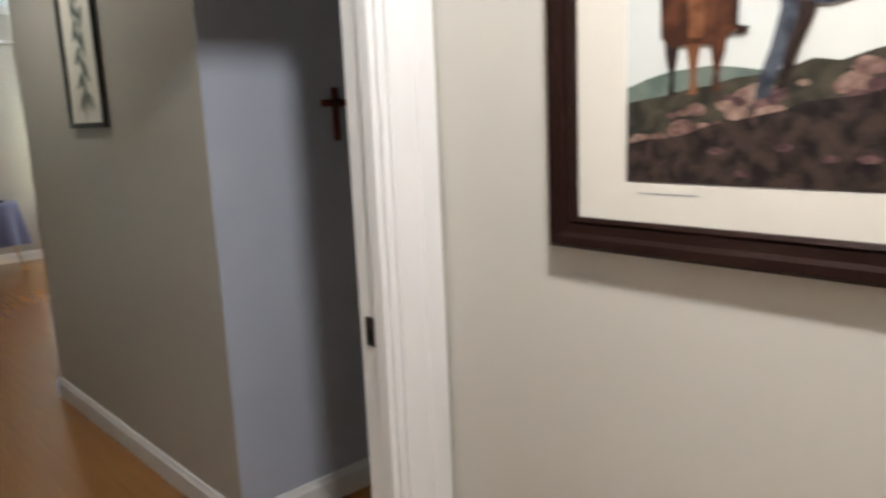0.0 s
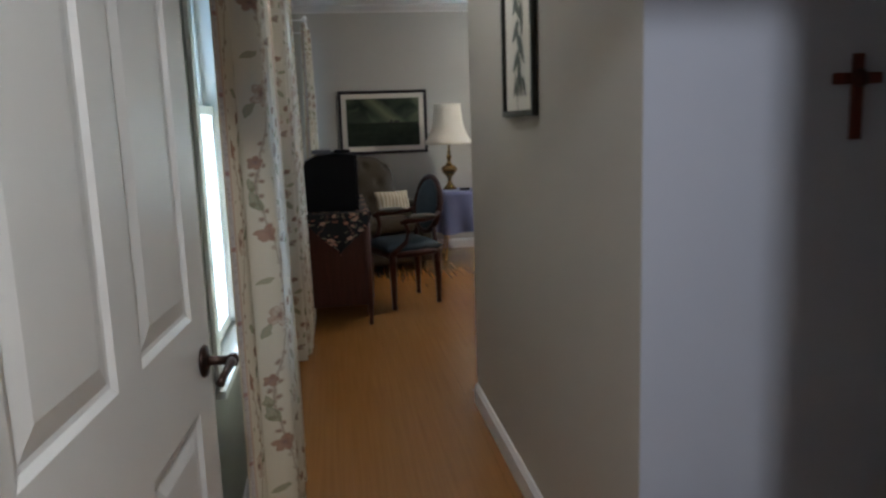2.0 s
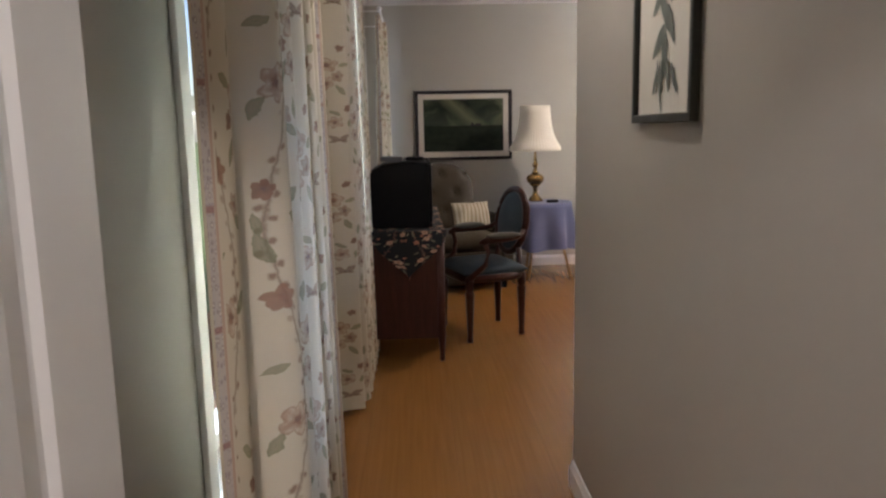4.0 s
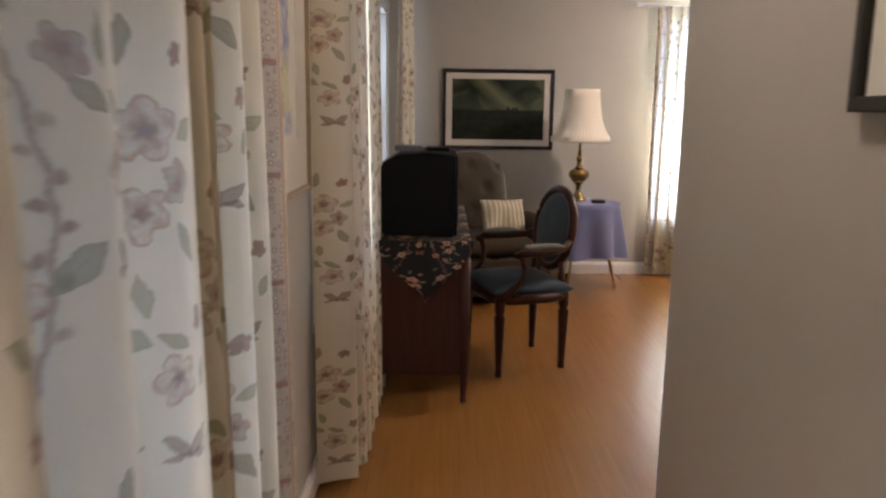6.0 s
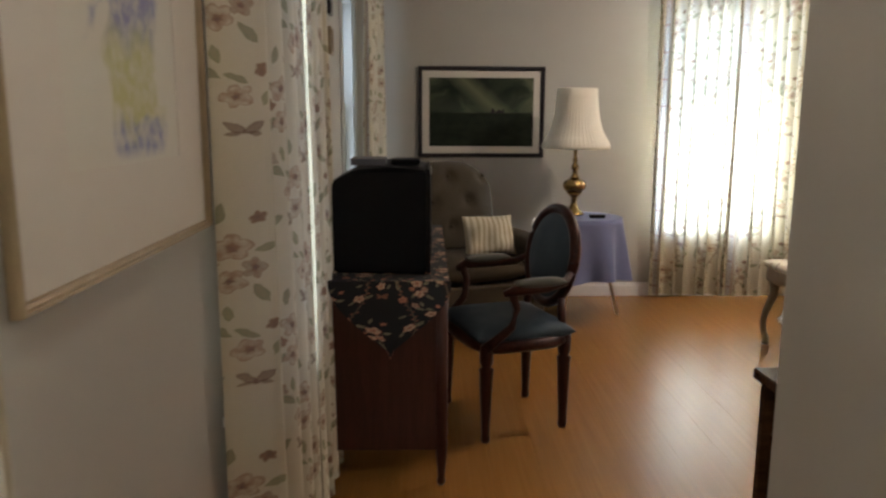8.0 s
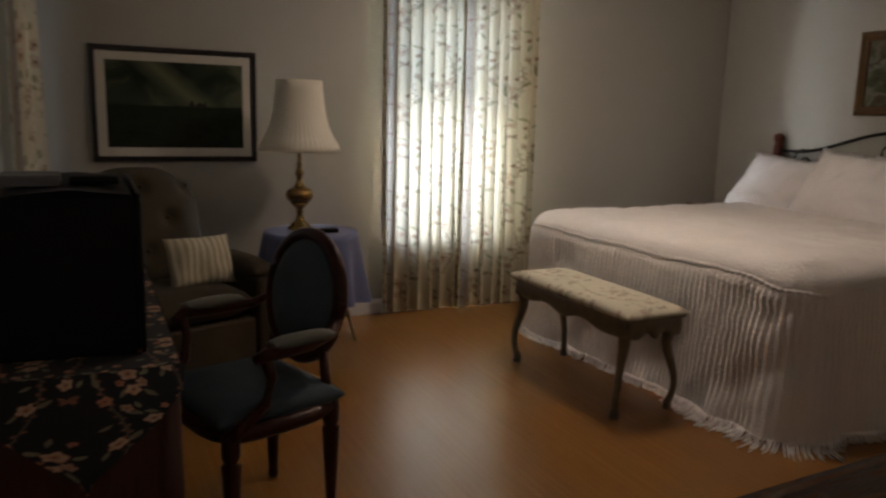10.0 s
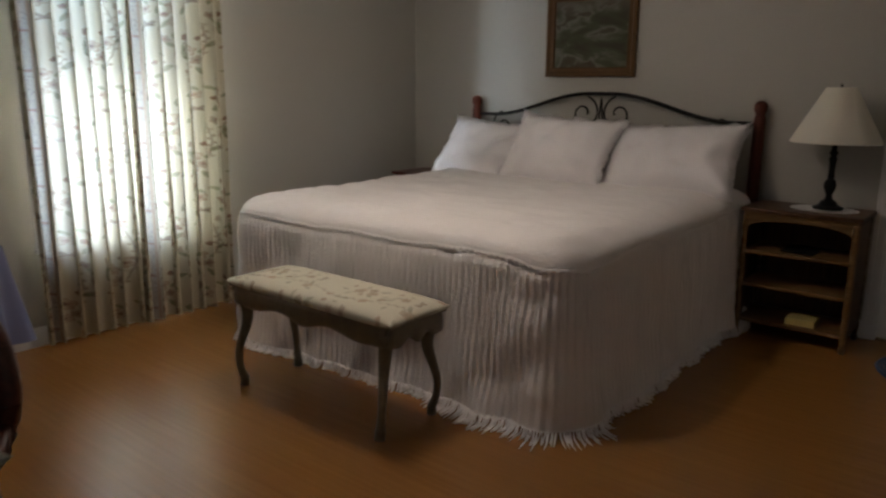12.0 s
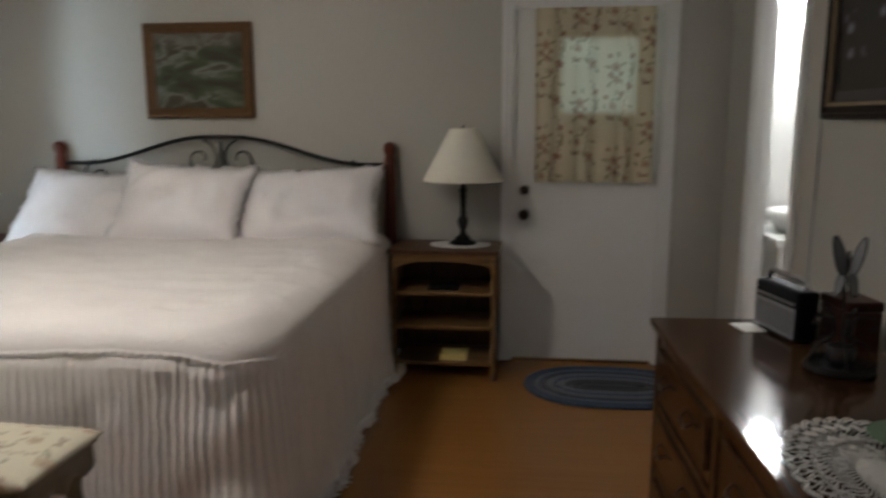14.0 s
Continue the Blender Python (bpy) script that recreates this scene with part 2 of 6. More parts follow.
def printed(name, ground, petal, heart, bud, leaf, vine, size=1.0, through_light=0.0, border=False, extra=False, wide=0.248, tall=0.60):
    """A block-printed cotton: trailing vine with berries, open blossoms, pointed leaves, a butterfly."""
    s = Mat(name, ground, 0.9)
    uv = s.coords((1 / size, 1 / size, 1), "UV")
    nz = s.n("TexNoise", Scale=26.0, Detail=5.0, Roughness=0.62)
    s.put(nz, "Vector", uv)
    wob = s.n("VectorMath")
    wob.operation = "MULTIPLY_ADD"
    s.put(wob, 0, nz.outputs["Color"])
    s.put(wob, 1, (0.024, 0.024, 0))
    s.put(wob, 2, uv)
    sp = s.n("SeparateXYZ")
    s.put(sp, 0, wob.outputs[0])
    col = s.math("DIVIDE", s.math("ADD", sp.outputs[0], 0.118), wide)
    k = s.math("FLOOR", col)
    x = s.math("MULTIPLY", s.math("FRACT", col), wide)
    y = s.math("MULTIPLY", s.math("FRACT", s.math("ADD", s.math("DIVIDE", sp.outputs[1], tall), s.math("MULTIPLY", k, 0.38))), tall)
    cb = s.n("CombineXYZ")
    s.put(cb, 0, x)
    s.put(cb, 1, y)
    p = cb.outputs[0]
    state = {"c": s.mix(s.noise(3, uv, 3), gray(ground, 0.95), gray(ground, 1.04))}

    def place(cx, cy, rx, ry, deg):
        mp = s.n("Mapping")
        mp.vector_type = "TEXTURE"
        s.put(mp, 0, p)
        mp.inputs["Location"].default_value = (cx, cy, 0)
        mp.inputs["Rotation"].default_value = (0, 0, radians(deg))
        mp.inputs["Scale"].default_value = (rx, ry, 1)
        q = s.n("SeparateXYZ")
        s.put(q, 0, mp.outputs[0])
        return q.outputs[0], q.outputs[1]

    def lay(fac, colour, amount=0.85):
        state["c"] = s.mix(s.math("MULTIPLY", fac, amount), state["c"], colour)

    def sway(z, a=0.03):
        return wide * 0.26 + a * math.sin(2 * math.pi * z / tall)

    wave = s.math("ADD", s.math("MULTIPLY", s.math("SINE", s.math("MULTIPLY", y, 2 * math.pi / tall)), 0.03), wide * 0.26)
    off = s.math("SUBTRACT", x, wave)
    lay(s.ramp(s.math("ABSOLUTE", off), [(0.0018, (1, 1, 1)), (0.0042, (0, 0, 0))]), vine, 0.8)
    step = tall / 30
    by = s.math("MULTIPLY", s.math("SUBTRACT", s.math("FRACT", s.math("DIVIDE", y, step)), 0.5), step)
    turn = s.math("SUBTRACT", s.math("MULTIPLY", s.math("FRACT", s.math("MULTIPLY", s.math("FLOOR", s.math("DIVIDE", y, step)), 0.5)), 4.0), 1.0)
    side = s.math("SUBTRACT", off, s.math("MULTIPLY", turn, 0.009))
    rr = s.math("SQRT", s.math("ADD", s.math("MULTIPLY", by, by), s.math("MULTIPLY", side, side)))
    some = s.ramp(s.noise(7.0, p, 1), [(0.40, (0, 0, 0)), (0.46, (1, 1, 1))])
    lay(s.math("MULTIPLY", s.ramp(rr, [(0.0055, (1, 1, 1)), (0.0080, (0, 0, 0))]), some), bud, 0.8)

    def leaf_at(cx, cy, ln, deg, colour=None):
        a, b = place(cx, cy, ln, ln * 0.40, deg)
        d = s.math("ADD", s.math("MULTIPLY", a, a), s.math("ABSOLUTE", b))
        state["c"] = s.mix(s.ramp(d, [(0.0, (0.9,) * 3), (0.10, (0.62,) * 3), (0.80, (0.72,) * 3), (0.92, (0.85,) * 3), (1.0, (0, 0, 0))]), state["c"], colour or leaf)

    def bloom_at(cx, cy, r, deg, tone, squash=0.85):
        a, b = place(cx, cy, r, r * squash, deg)
        th = s.math("ARCTAN2", b, a)
        lobe = s.math("ADD", s.math("MULTIPLY", s.math("ABSOLUTE", s.math("COSINE", s.math("MULTIPLY", th, 2.5))), 0.34), 0.66)
        rad = s.math("SQRT", s.math("ADD", s.math("MULTIPLY", a, a), s.math("MULTIPLY", b, b)))
        rho = s.math("DIVIDE", rad, lobe)
        cc = s.ramp(rho, [(0.08, heart), (0.24, gray(bud, 1.1)), (0.42, gray(tone, 0.85)), (0.80, tone), (0.97, gray(bud, 1.3))])
        cc = s.mix(s.ramp(s.noise(60, uv, 3), [(0.42, (0, 0, 0)), (0.64, (0.7, 0.7, 0.7))]), cc, gray(bud, 1.6))
        state["c"] = s.mix(s.ramp(rho, [(0.92, (0.88,) * 3), (1.04, (0, 0, 0))]), state["c"], cc)

    w = wide
    leaf_at(0.46 * w, 0.36, 0.026, 60)
    leaf_at(0.80 * w, 0.34, 0.028, 125)
    leaf_at(0.86 * w, 0.45, 0.026, 20, gray(leaf, 1.25))
    leaf_at(0.40 * w, 0.47, 0.026, 160, gray(leaf, 1.25))
    leaf_at(0.55 * w, 0.53, 0.024, 80)
    bloom_at(0.62 * w, 0.45, 0.040, 15, petal)
    bloom_at(0.60 * w, 0.37, 0.033, 50, petal)
    bloom_at(0.76 * w, 0.40, 0.026, 80, gray(petal, 0.72))
    bloom_at(0.46 * w, 0.41, 0.019, 10, gray(bud, 1.2))
    leaf_at(0.15 * w, 0.20, 0.022, 200)
    leaf_at(0.52 * w, 0.25, 0.026, -30)
    leaf_at(0.58 * w, 0.29, 0.022, 100, gray(leaf, 1.25))
    bloom_at(0.44 * w, 0.28, 0.024, 120, gray(petal, 0.65))
    for deg, ln in ((35, 0.026), (145, 0.022), (-10, 0.014), (195, 0.014)):
        leaf_at(0.74 * w + 0.018 * math.cos(radians(deg)), 0.12 + 0.016 * math.sin(radians(deg)), ln, deg, gray(bud, 0.85))
    bloom_at(0.80 * w, 0.52, 0.018, 30, gray(bud, 1.2))
    bloom_at(0.13 * w, 0.52, 0.020, 75, gray(bud, 1.3))
    bloom_at(0.88 * w, 0.26, 0.017, 60, gray(bud, 1.2))
    leaf_at(0.10 * w, 0.46, 0.022, 100)
    leaf_at(0.90 * w, 0.20, 0.020, 70, gray(leaf, 1.25))
    leaf_at(0.70 * w, 0.24, 0.022, 150)
    leaf_at(0.12 * w, 0.06, 0.022, 60)
    if extra:
        bloom_at(0.25 * w, 0.10, 0.036, 70, petal)
        bloom_at(0.20 * w, 0.33, 0.030, 20, gray(bud, 1.5))
        bloom_at(0.70 * w, 0.20, 0.032, 40, petal)
        leaf_at(0.45 * w, 0.12, 0.03, 40)
        leaf_at(0.12 * w, 0.42, 0.03, 110)
    c = state["c"]
    if border:
        u0 = s.n("SeparateXYZ")
        s.put(u0, 0, uv)
        kk = s.math("FRACT", s.math("DIVIDE", u0.outputs[0], 1.24))
        vo = s.n("TexVoronoi", Scale=72.0, Randomness=0.55)
        s.put(vo, "Vector", uv)
        beads = s.ramp(vo.outputs["Distance"], [(0.16, (0.60, 0.53, 0.43)), (0.30, (0.27, 0.22, 0.22)), (0.48, (0.46, 0.41, 0.36))])
        dot = s.math("ABSOLUTE", s.math("SUBTRACT", s.math("FRACT", s.math("DIVIDE", u0.outputs[1], 0.19)), 0.5))
        beads = s.mix(s.ramp(dot, [(0.022, (0.7, 0.7, 0.7)), (0.034, (0, 0, 0))]), beads, (0.26, 0.10, 0.08))
        c = s.mix(s.math("MULTIPLY", s.math("GREATER_THAN", kk, 0.078), s.math("LESS_THAN", kk, 0.132)), c, ground)
        c = s.mix(s.math("MULTIPLY", s.math("GREATER_THAN", kk, 0.092), s.math("LESS_THAN", kk, 0.116)), c, beads)
        c = s.mix(s.math("MULTIPLY", s.math("MULTIPLY", s.math("GREATER_THAN", kk, 0.1175), s.math("LESS_THAN", kk, 0.1245)), 0.75), c, (0.40, 0.24, 0.18))
    s.base(c)
    s.bump(s.math("ADD", s.noise(500, uv, 2), s.math("MULTIPLY", s.noise(22, uv, 3), 1.2)), 0.22, 0.0015)
    if through_light:
        tr = s.n("BsdfTranslucent")
        s.put(tr, 0, s.mix(0.50, c, (0.62, 0.68, 0.72)))
        mx = s.n("MixShader")
        s.put(mx, 0, through_light)
        s.t.links.new(s.b.outputs[0], mx.inputs[1])
        s.t.links.new(tr.outputs[0], mx.inputs[2])
        s.t.links.new(mx.outputs[0], s.t.nodes["Material Output"].inputs[0])
    return s.m


M_CURT = printed("cream_floral_curtain", (0.51, 0.45, 0.32), (0.49, 0.40, 0.28), (0.09, 0.035, 0.035), (0.155, 0.072, 0.036), (0.125, 0.125, 0.045), (0.15, 0.085, 0.05), 1.0, 0.035, True, True)
M_CURTB = printed("cream_branchy_curtain", (0.50, 0.44, 0.31), (0.36, 0.25, 0.17), (0.09, 0.035, 0.04), (0.15, 0.070, 0.040), (0.12, 0.10, 0.045), (0.14, 0.075, 0.04), 0.85, 0.035, False, True)
M_RUNNER = printed("black_floral_runner", (0.006, 0.0055, 0.007), (0.50, 0.36, 0.24), (0.10, 0.03, 0.02), (0.28, 0.11, 0.06), (0.19, 0.17, 0.10), (0.16, 0.12, 0.07), 0.58, extra=True)
M_TOILE = printed("cream_floral_seat_cloth", (0.60, 0.56, 0.44), (0.42, 0.35, 0.25), (0.25, 0.18, 0.12), (0.32, 0.24, 0.17), (0.30, 0.27, 0.19), (0.34, 0.28, 0.20), 0.95, extra=True)


# ---- mesh helpers ----
def part(name, bm, mat, parent=None, label="", smooth=False, kind=""):
    me = bpy.data.meshes.new(name)
    bmesh.ops.recalc_face_normals(bm, faces=bm.faces)
    bm.to_mesh(me)
    bm.free()
    if smooth:
        me.polygons.foreach_set("use_smooth", [True] * len(me.polygons))
    if mat:
        me.materials.append(mat)
    ob = new(name, me)
    if parent:
        ob.parent = parent
    if label or kind:
        tagged(ob, label=label, kind=kind)
    return ob


def thing(name, place, label, category, group="", rz=0.0):
    ob = new(name)
    ob.matrix_world = pose(*place, 0, 0, rz)
    return tagged(ob, label, category, group)


def box(x0, x1, y0, y1, z0, z1, bevel=0.0, bm=None, seg=2):
    own = bmesh.new()
    bmesh.ops.create_cube(own, size=1.0, matrix=Matrix.Translation(((x0 + x1) / 2, (y0 + y1) / 2, (z0 + z1) / 2)) @ Matrix.Diagonal((x1 - x0, y1 - y0, z1 - z0, 1)))
    if bevel:
        bmesh.ops.bevel(own, geom=own.edges, offset=bevel, segments=seg, profile=0.6, affect="EDGES")
    if bm is None:
        return own
    return join(bm, own)


def join(bm, other, m=None):
    if m is not None:
        bmesh.ops.transform(other, matrix=m, verts=other.verts)
    me = bpy.data.meshes.new("tmp")
    other.to_mesh(me)
    other.free()
    bm.from_mesh(me)
    bpy.data.meshes.remove(me)
    return bm


def lathe(profile, seg=20, flute=0, depth=0.0, square=0.0):
    """A turned shape round z from (radius, height) pairs."""
    bm = bmesh.new()
    rings = []
    for r, z in profile:
        ring = []
        for i in range(seg):
            a = 2 * math.pi * i / seg
            k = r * (1 - depth * (0.5 + 0.5 * math.cos(flute * a))) if flute else r
            ring.append(bm.verts.new((k * math.cos(a), k * math.sin(a), z)))
        rings.append(ring)
    for a, b in zip(rings, rings[1:]):
        for i in range(seg):
            bm.faces.new((a[i], a[(i + 1) % seg], b[(i + 1) % seg], b[i]))
    bm.faces.new(rings[0][::-1])
    bm.faces.new(rings[-1])
    return bm


def tube(points, radius, seg=8, bm=None, ends=True):
    bm = bm or bmesh.new()
    pts = [Vector(p) for p in points]
    up = Vector((0.31, 0.17, 0.93)).normalized()
    rings = []
    for i, p in enumerate(pts):
        d = (pts[min(i + 1, len(pts) - 1)] - pts[max(i - 1, 0)]).normalized()
        a = d.cross(up).normalized()
        b = a.cross(d).normalized()
        r = radius[i] if isinstance(radius, (list, tuple)) else radius
        rings.append([bm.verts.new(p + r * (math.cos(t) * a + math.sin(t) * b)) for t in [2 * math.pi * k / seg for k in range(seg)]])
    for a, b in zip(rings, rings[1:]):
        for i in range(seg):
            bm.faces.new((a[i], a[(i + 1) % seg], b[(i + 1) % seg], b[i]))
    if ends:
        bm.faces.new(rings[0][::-1])
        bm.faces.new(rings[-1])
    return bm


def sheet(nu, nv, fn, uvf=None, thick=0.0):
    """A grid surface from fn(u, v), u and v in 0..1, with uv from uvf."""
    bm = bmesh.new()
    lay = bm.loops.layers.uv.new("UVMap")
    vs = [[bm.verts.new(fn(i / nu, j / nv)) for j in range(nv + 1)] for i in range(nu + 1)]
    for i in range(nu):
        for j in range(nv):
            f = bm.faces.new((vs[i][j], vs[i + 1][j], vs[i + 1][j + 1], vs[i][j + 1]))
            for lp, (a, b) in zip(f.loops, ((i, j), (i + 1, j), (i + 1, j + 1), (i, j + 1))):
                lp[lay].uv = uvf(a / nu, b / nv) if uvf else (a / nu, b / nv)
    return bm


def solidify(bm, t):
    bmesh.ops.recalc_face_normals(bm, faces=bm.faces)
    bmesh.ops.solidify(bm, geom=bm.faces[:], thickness=t)
    return bm


def cushion(w, d, h, n=14, pinch=0.06, power=4.0, wrinkle=0.0, seed=0):
    """A stuffed rectangle lying flat, with soft edges and drawn corners."""
    bm = bmesh.new()
    grids = []
    for side in (1, -1):
        g = []
        for i in range(n + 1):
            row = []
            for j in range(n + 1):
                u, v = 2 * i / n - 1, 2 * j / n - 1
                uu, vv = math.sin(u * math.pi / 2), math.sin(v * math.pi / 2)
                t = max(0.0, (1 - abs(uu) ** power)) ** 0.5 * max(0.0, (1 - abs(vv) ** power)) ** 0.5
                x = uu * w / 2 * (1 - pinch * (1 - vv * vv))
                y = vv * d / 2 * (1 - pinch * (1 - uu * uu))
                z = side * h / 2 * t
                if wrinkle:
                    z += side * t * wrinkle * noise.noise(Vector((x * 9 + seed, y * 9, side)))
                row.append(bm.verts.new((x, y, z)))
            g.append(row)
        grids.append(g)
        for i in range(n):
            for j in range(n):
                bm.faces.new((g[i][j], g[i + 1][j], g[i + 1][j + 1], g[i][j + 1]))
    bmesh.ops.remove_doubles(bm, verts=bm.verts, dist=0.0004)
    return bm


# ---- the large structure ----
def wall(name, x0, x1, y0, y1, holes=(), top=CEIL, mat=None):
    """A wall box; holes are (from, to, low, high) along its length."""
    bm = bmesh.new()
    along_x = (x1 - x0) > (y1 - y0)
    a0, a1 = (x0, x1) if along_x else (y0, y1)

    def put(p, q, z0, z1):
        if q - p > 1e-4 and z1 - z0 > 1e-4:
            box(p, q, y0, y1, z0, z1, bm=bm) if along_x else box(x0, x1, p, q, z0, z1, bm=bm)

    at = a0
    for p, q, lo, hi in sorted(holes):
        put(at, p, 0, top)
        put(p, q, 0, lo)
        put(p, q, hi, top)
        at = q
    put(at, a1, 0, top)
    return part(name, bm, mat or M_WALL, kind="structure")


W1, W2, W3 = (4.44, 5.20), (6.50, 7.36), (9.20, 9.94)
SILL, HEAD = 0.60, 2.12
wall("wall_west", WX - 0.14, WX, 2.80, NY + 0.14, [(*w, SILL, HEAD) for w in (W1, W2, W3)])
WN = (2.84, 3.76)
wall("wall_north", WX, EX, NY, NY + 0.14, [(*WN, 0.52, HEAD)])
DE = (5.98, 6.82)
wall("wall_east", EX, EX + 0.14, SY - 0.07, NY + 0.14, [(*DE, 0, 2.04)])
BD = (4.66, 5.25)
wall("wall_south", BX + 0.12, EX, SY - 0.07, SY, [(*BD, 0, 2.04)])
wall("wall_passage", BX, BX + 0.12, 3.71, SY)
wall("wall_alcove_north", BX + 0.12, 2.7, 3.71, 3.83, mat=M_WALLB)
part("wall_alcove_return", box(BX + 0.001, BX + 0.12, 3.706, 3.7098, 0, CEIL), M_WALLB, kind="structure")
wall("wall_alcove_east", 2.7, 2.82, 2.695, 3.83, mat=M_WALLB)
wall("wall_doorway", -0.62, 2.7, 2.695, 2.80, [(0.60, 1.457, 0, 2.04)])
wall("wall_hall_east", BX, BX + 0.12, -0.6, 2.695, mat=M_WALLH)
wall("wall_hall_west", -0.62, -0.5, -0.6, 2.695)
wall("wall_hall_south", -0.5, BX, -0.6, -0.48)
wall("wall_bath_east", EX, EX + 0.14, 3.4, SY - 0.07, (), CEIL, M_TRIM)
wall("wall_bath_west", 4.08, 4.2, 3.52, SY - 0.07, (), CEIL, M_TRIM)
wall("wall_bath_south", 4.08, EX, 3.4, 3.52)
part("ceiling", box(-0.9, EX + 0.2, -0.8, NY + 0.2, CEIL, CEIL + 0.12), M_CEIL, kind="structure")
part("roof", box(-1.4, EX + 0.7, -1.4, NY + 0.7, CEIL + 0.14, CEIL + 0.3), M_CEIL, kind="structure")
floor = part("floor", box(-0.62, EX + 0.14, -0.6, NY + 0.14, -0.12, -0.012), M_JOINT, kind="structure")
part("ground", box(-150, 150, -150, 150, -0.6, -0.35), M_GRASS, kind="structure")


def strip_molding(name, runs, prof, mat):
    """Boards along walls: runs of (x0, y0, x1, y1, nx, ny); prof of (out, z)."""
    for x0, y0, x1, y1, nx, ny in runs:
        bm = bmesh.new()
        a = [bm.verts.new((x0 + nx * o, y0 + ny * o, z)) for o, z in prof]
        b = [bm.verts.new((x1 + nx * o, y1 + ny * o, z)) for o, z in prof]
        n = len(prof)
        for i in range(n):
            bm.faces.new((a[i], a[(i + 1) % n], b[(i + 1) % n], b[i]))
        bm.faces.new(a)
        bm.faces.new(b[::-1])
        part(name, bm, mat, kind="structure")


BASE = [(0, 0), (0.016, 0), (0.016, 0.075), (0.011, 0.085), (0.006, 0.098), (0, 0.1)]
CROWN = [(0, CEIL), (0, CEIL - 0.07), (0.008, CEIL - 0.07), (0.012, CEIL - 0.055), (0.045, CEIL - 0.02), (0.055, CEIL - 0.012), (0.055, CEIL)]
strip_molding("baseboard", [
    (WX, 2.80, WX, NY, 1, 0), (WX, NY, EX, NY, 0, -1), (EX, NY, EX, DE[1] + 0.062, -1, 0), (EX, DE[0] - 0.062, EX, SY, -1, 0),
    (BD[0] - 0.065, SY, BX, SY, 0, 1), (BX, SY, BX, 3.71, -1, 0), (BX, 3.71, 2.7, 3.71, 0, -1), (2.7, 3.71, 2.7, 2.80, -1, 0),
    (BX, 2.67, BX, -0.48, -1, 0)], BASE, M_TRIM)
strip_molding("crown_trim", [(WX, 2.80, WX, NY, 1, 0), (WX, NY, EX, NY, 0, -1), (EX, NY, EX, SY, -1, 0), (EX, SY, BX, SY, 0, 1)], CROWN, M_TRIM)


def casing(name, axis, face, out, a0, a1, top, w=0.062, low=0.0):
    """Door casing on a wall face: two uprights and a head, with a stepped profile."""
    ob = tagged(new(name), kind="structure")

    def bar(p, q, z0, z1, d, bm):
        lo, hi = sorted((face, face + out * d))
        box(p, q, lo, hi, z0, z1, 0.003, bm) if axis == "x" else box(lo, hi, p, q, z0, z1, 0.003, bm)

    for p, q, s in ((a0 - w, a0, 1), (a1, a1 + w, -1)):
        bm = bmesh.new()
        bar(p, q, low, top + w, 0.014, bm)
        m = (p + q) / 2
        bar(p + 0.004, m - 0.004, low, top + w - 0.004, 0.02, bm) if s > 0 else bar(m + 0.004, q - 0.004, low, top + w - 0.004, 0.02, bm)
        part("casing_upright", bm, M_TRIM, ob, kind="structure")
    bm = bmesh.new()
    bar(a0, a1, top, top + w, 0.014, bm)
    bar(a0, a1, top + w * 0.5, top + w - 0.004, 0.02, bm)
    part("casing_head", bm, M_TRIM, ob, kind="structure")
    return ob


def jamb(name, axis, a0, a1, b0, b1, top, stop):
    ob = tagged(new(name), kind="structure")
    for p, q in ((a0 - 0.001, a0 + 0.014), (a1 - 0.014, a1 + 0.001)):
        part("jamb_board", box(p, q, b0, b1, 0, top, 0.001) if axis == "x" else box(b0, b1, p, q, 0, top, 0.001), M_TRIM, ob, kind="structure")
    part("jamb_head", box(a0 + 0.014, a1 - 0.014, b0, b1, top - 0.014, top, 0.001) if axis == "x" else box(b0, b1, a0 + 0.014, a1 - 0.014, top - 0.014, top, 0.001), M_TRIM, ob, kind="structure")
    for p, q in ((a0 + 0.014, a0 + 0.026), (a1 - 0.026, a1 - 0.014)):
        part("stop_bead", box(p, q, stop, stop + 0.035, 0, top - 0.014, 0.002) if axis == "x" else box(stop, stop + 0.035, p, q, 0, top - 0.014, 0.002), M_TRIM, ob, kind="structure")
    return ob


casing("door_casing_hall", "x", 2.695, -1, 0.60, 1.457, 2.04, 0.115)
casing("door_casing_room", "x", 2.80, 1, 0.66, 1.457, 2.04)
jamb("door_jamb_hall", "x", 0.60, 1.457, 2.693, 2.802, 2.04, 2.705)
casing("door_casing_east", "y", EX, -1, *DE, 2.04)
casing("door_casing_bath", "x", SY, 1, *BD, 2.04)
jamb("door_jamb_bath", "x", *BD, SY - 0.072, SY + 0.002, 2.04, SY - 0.055)


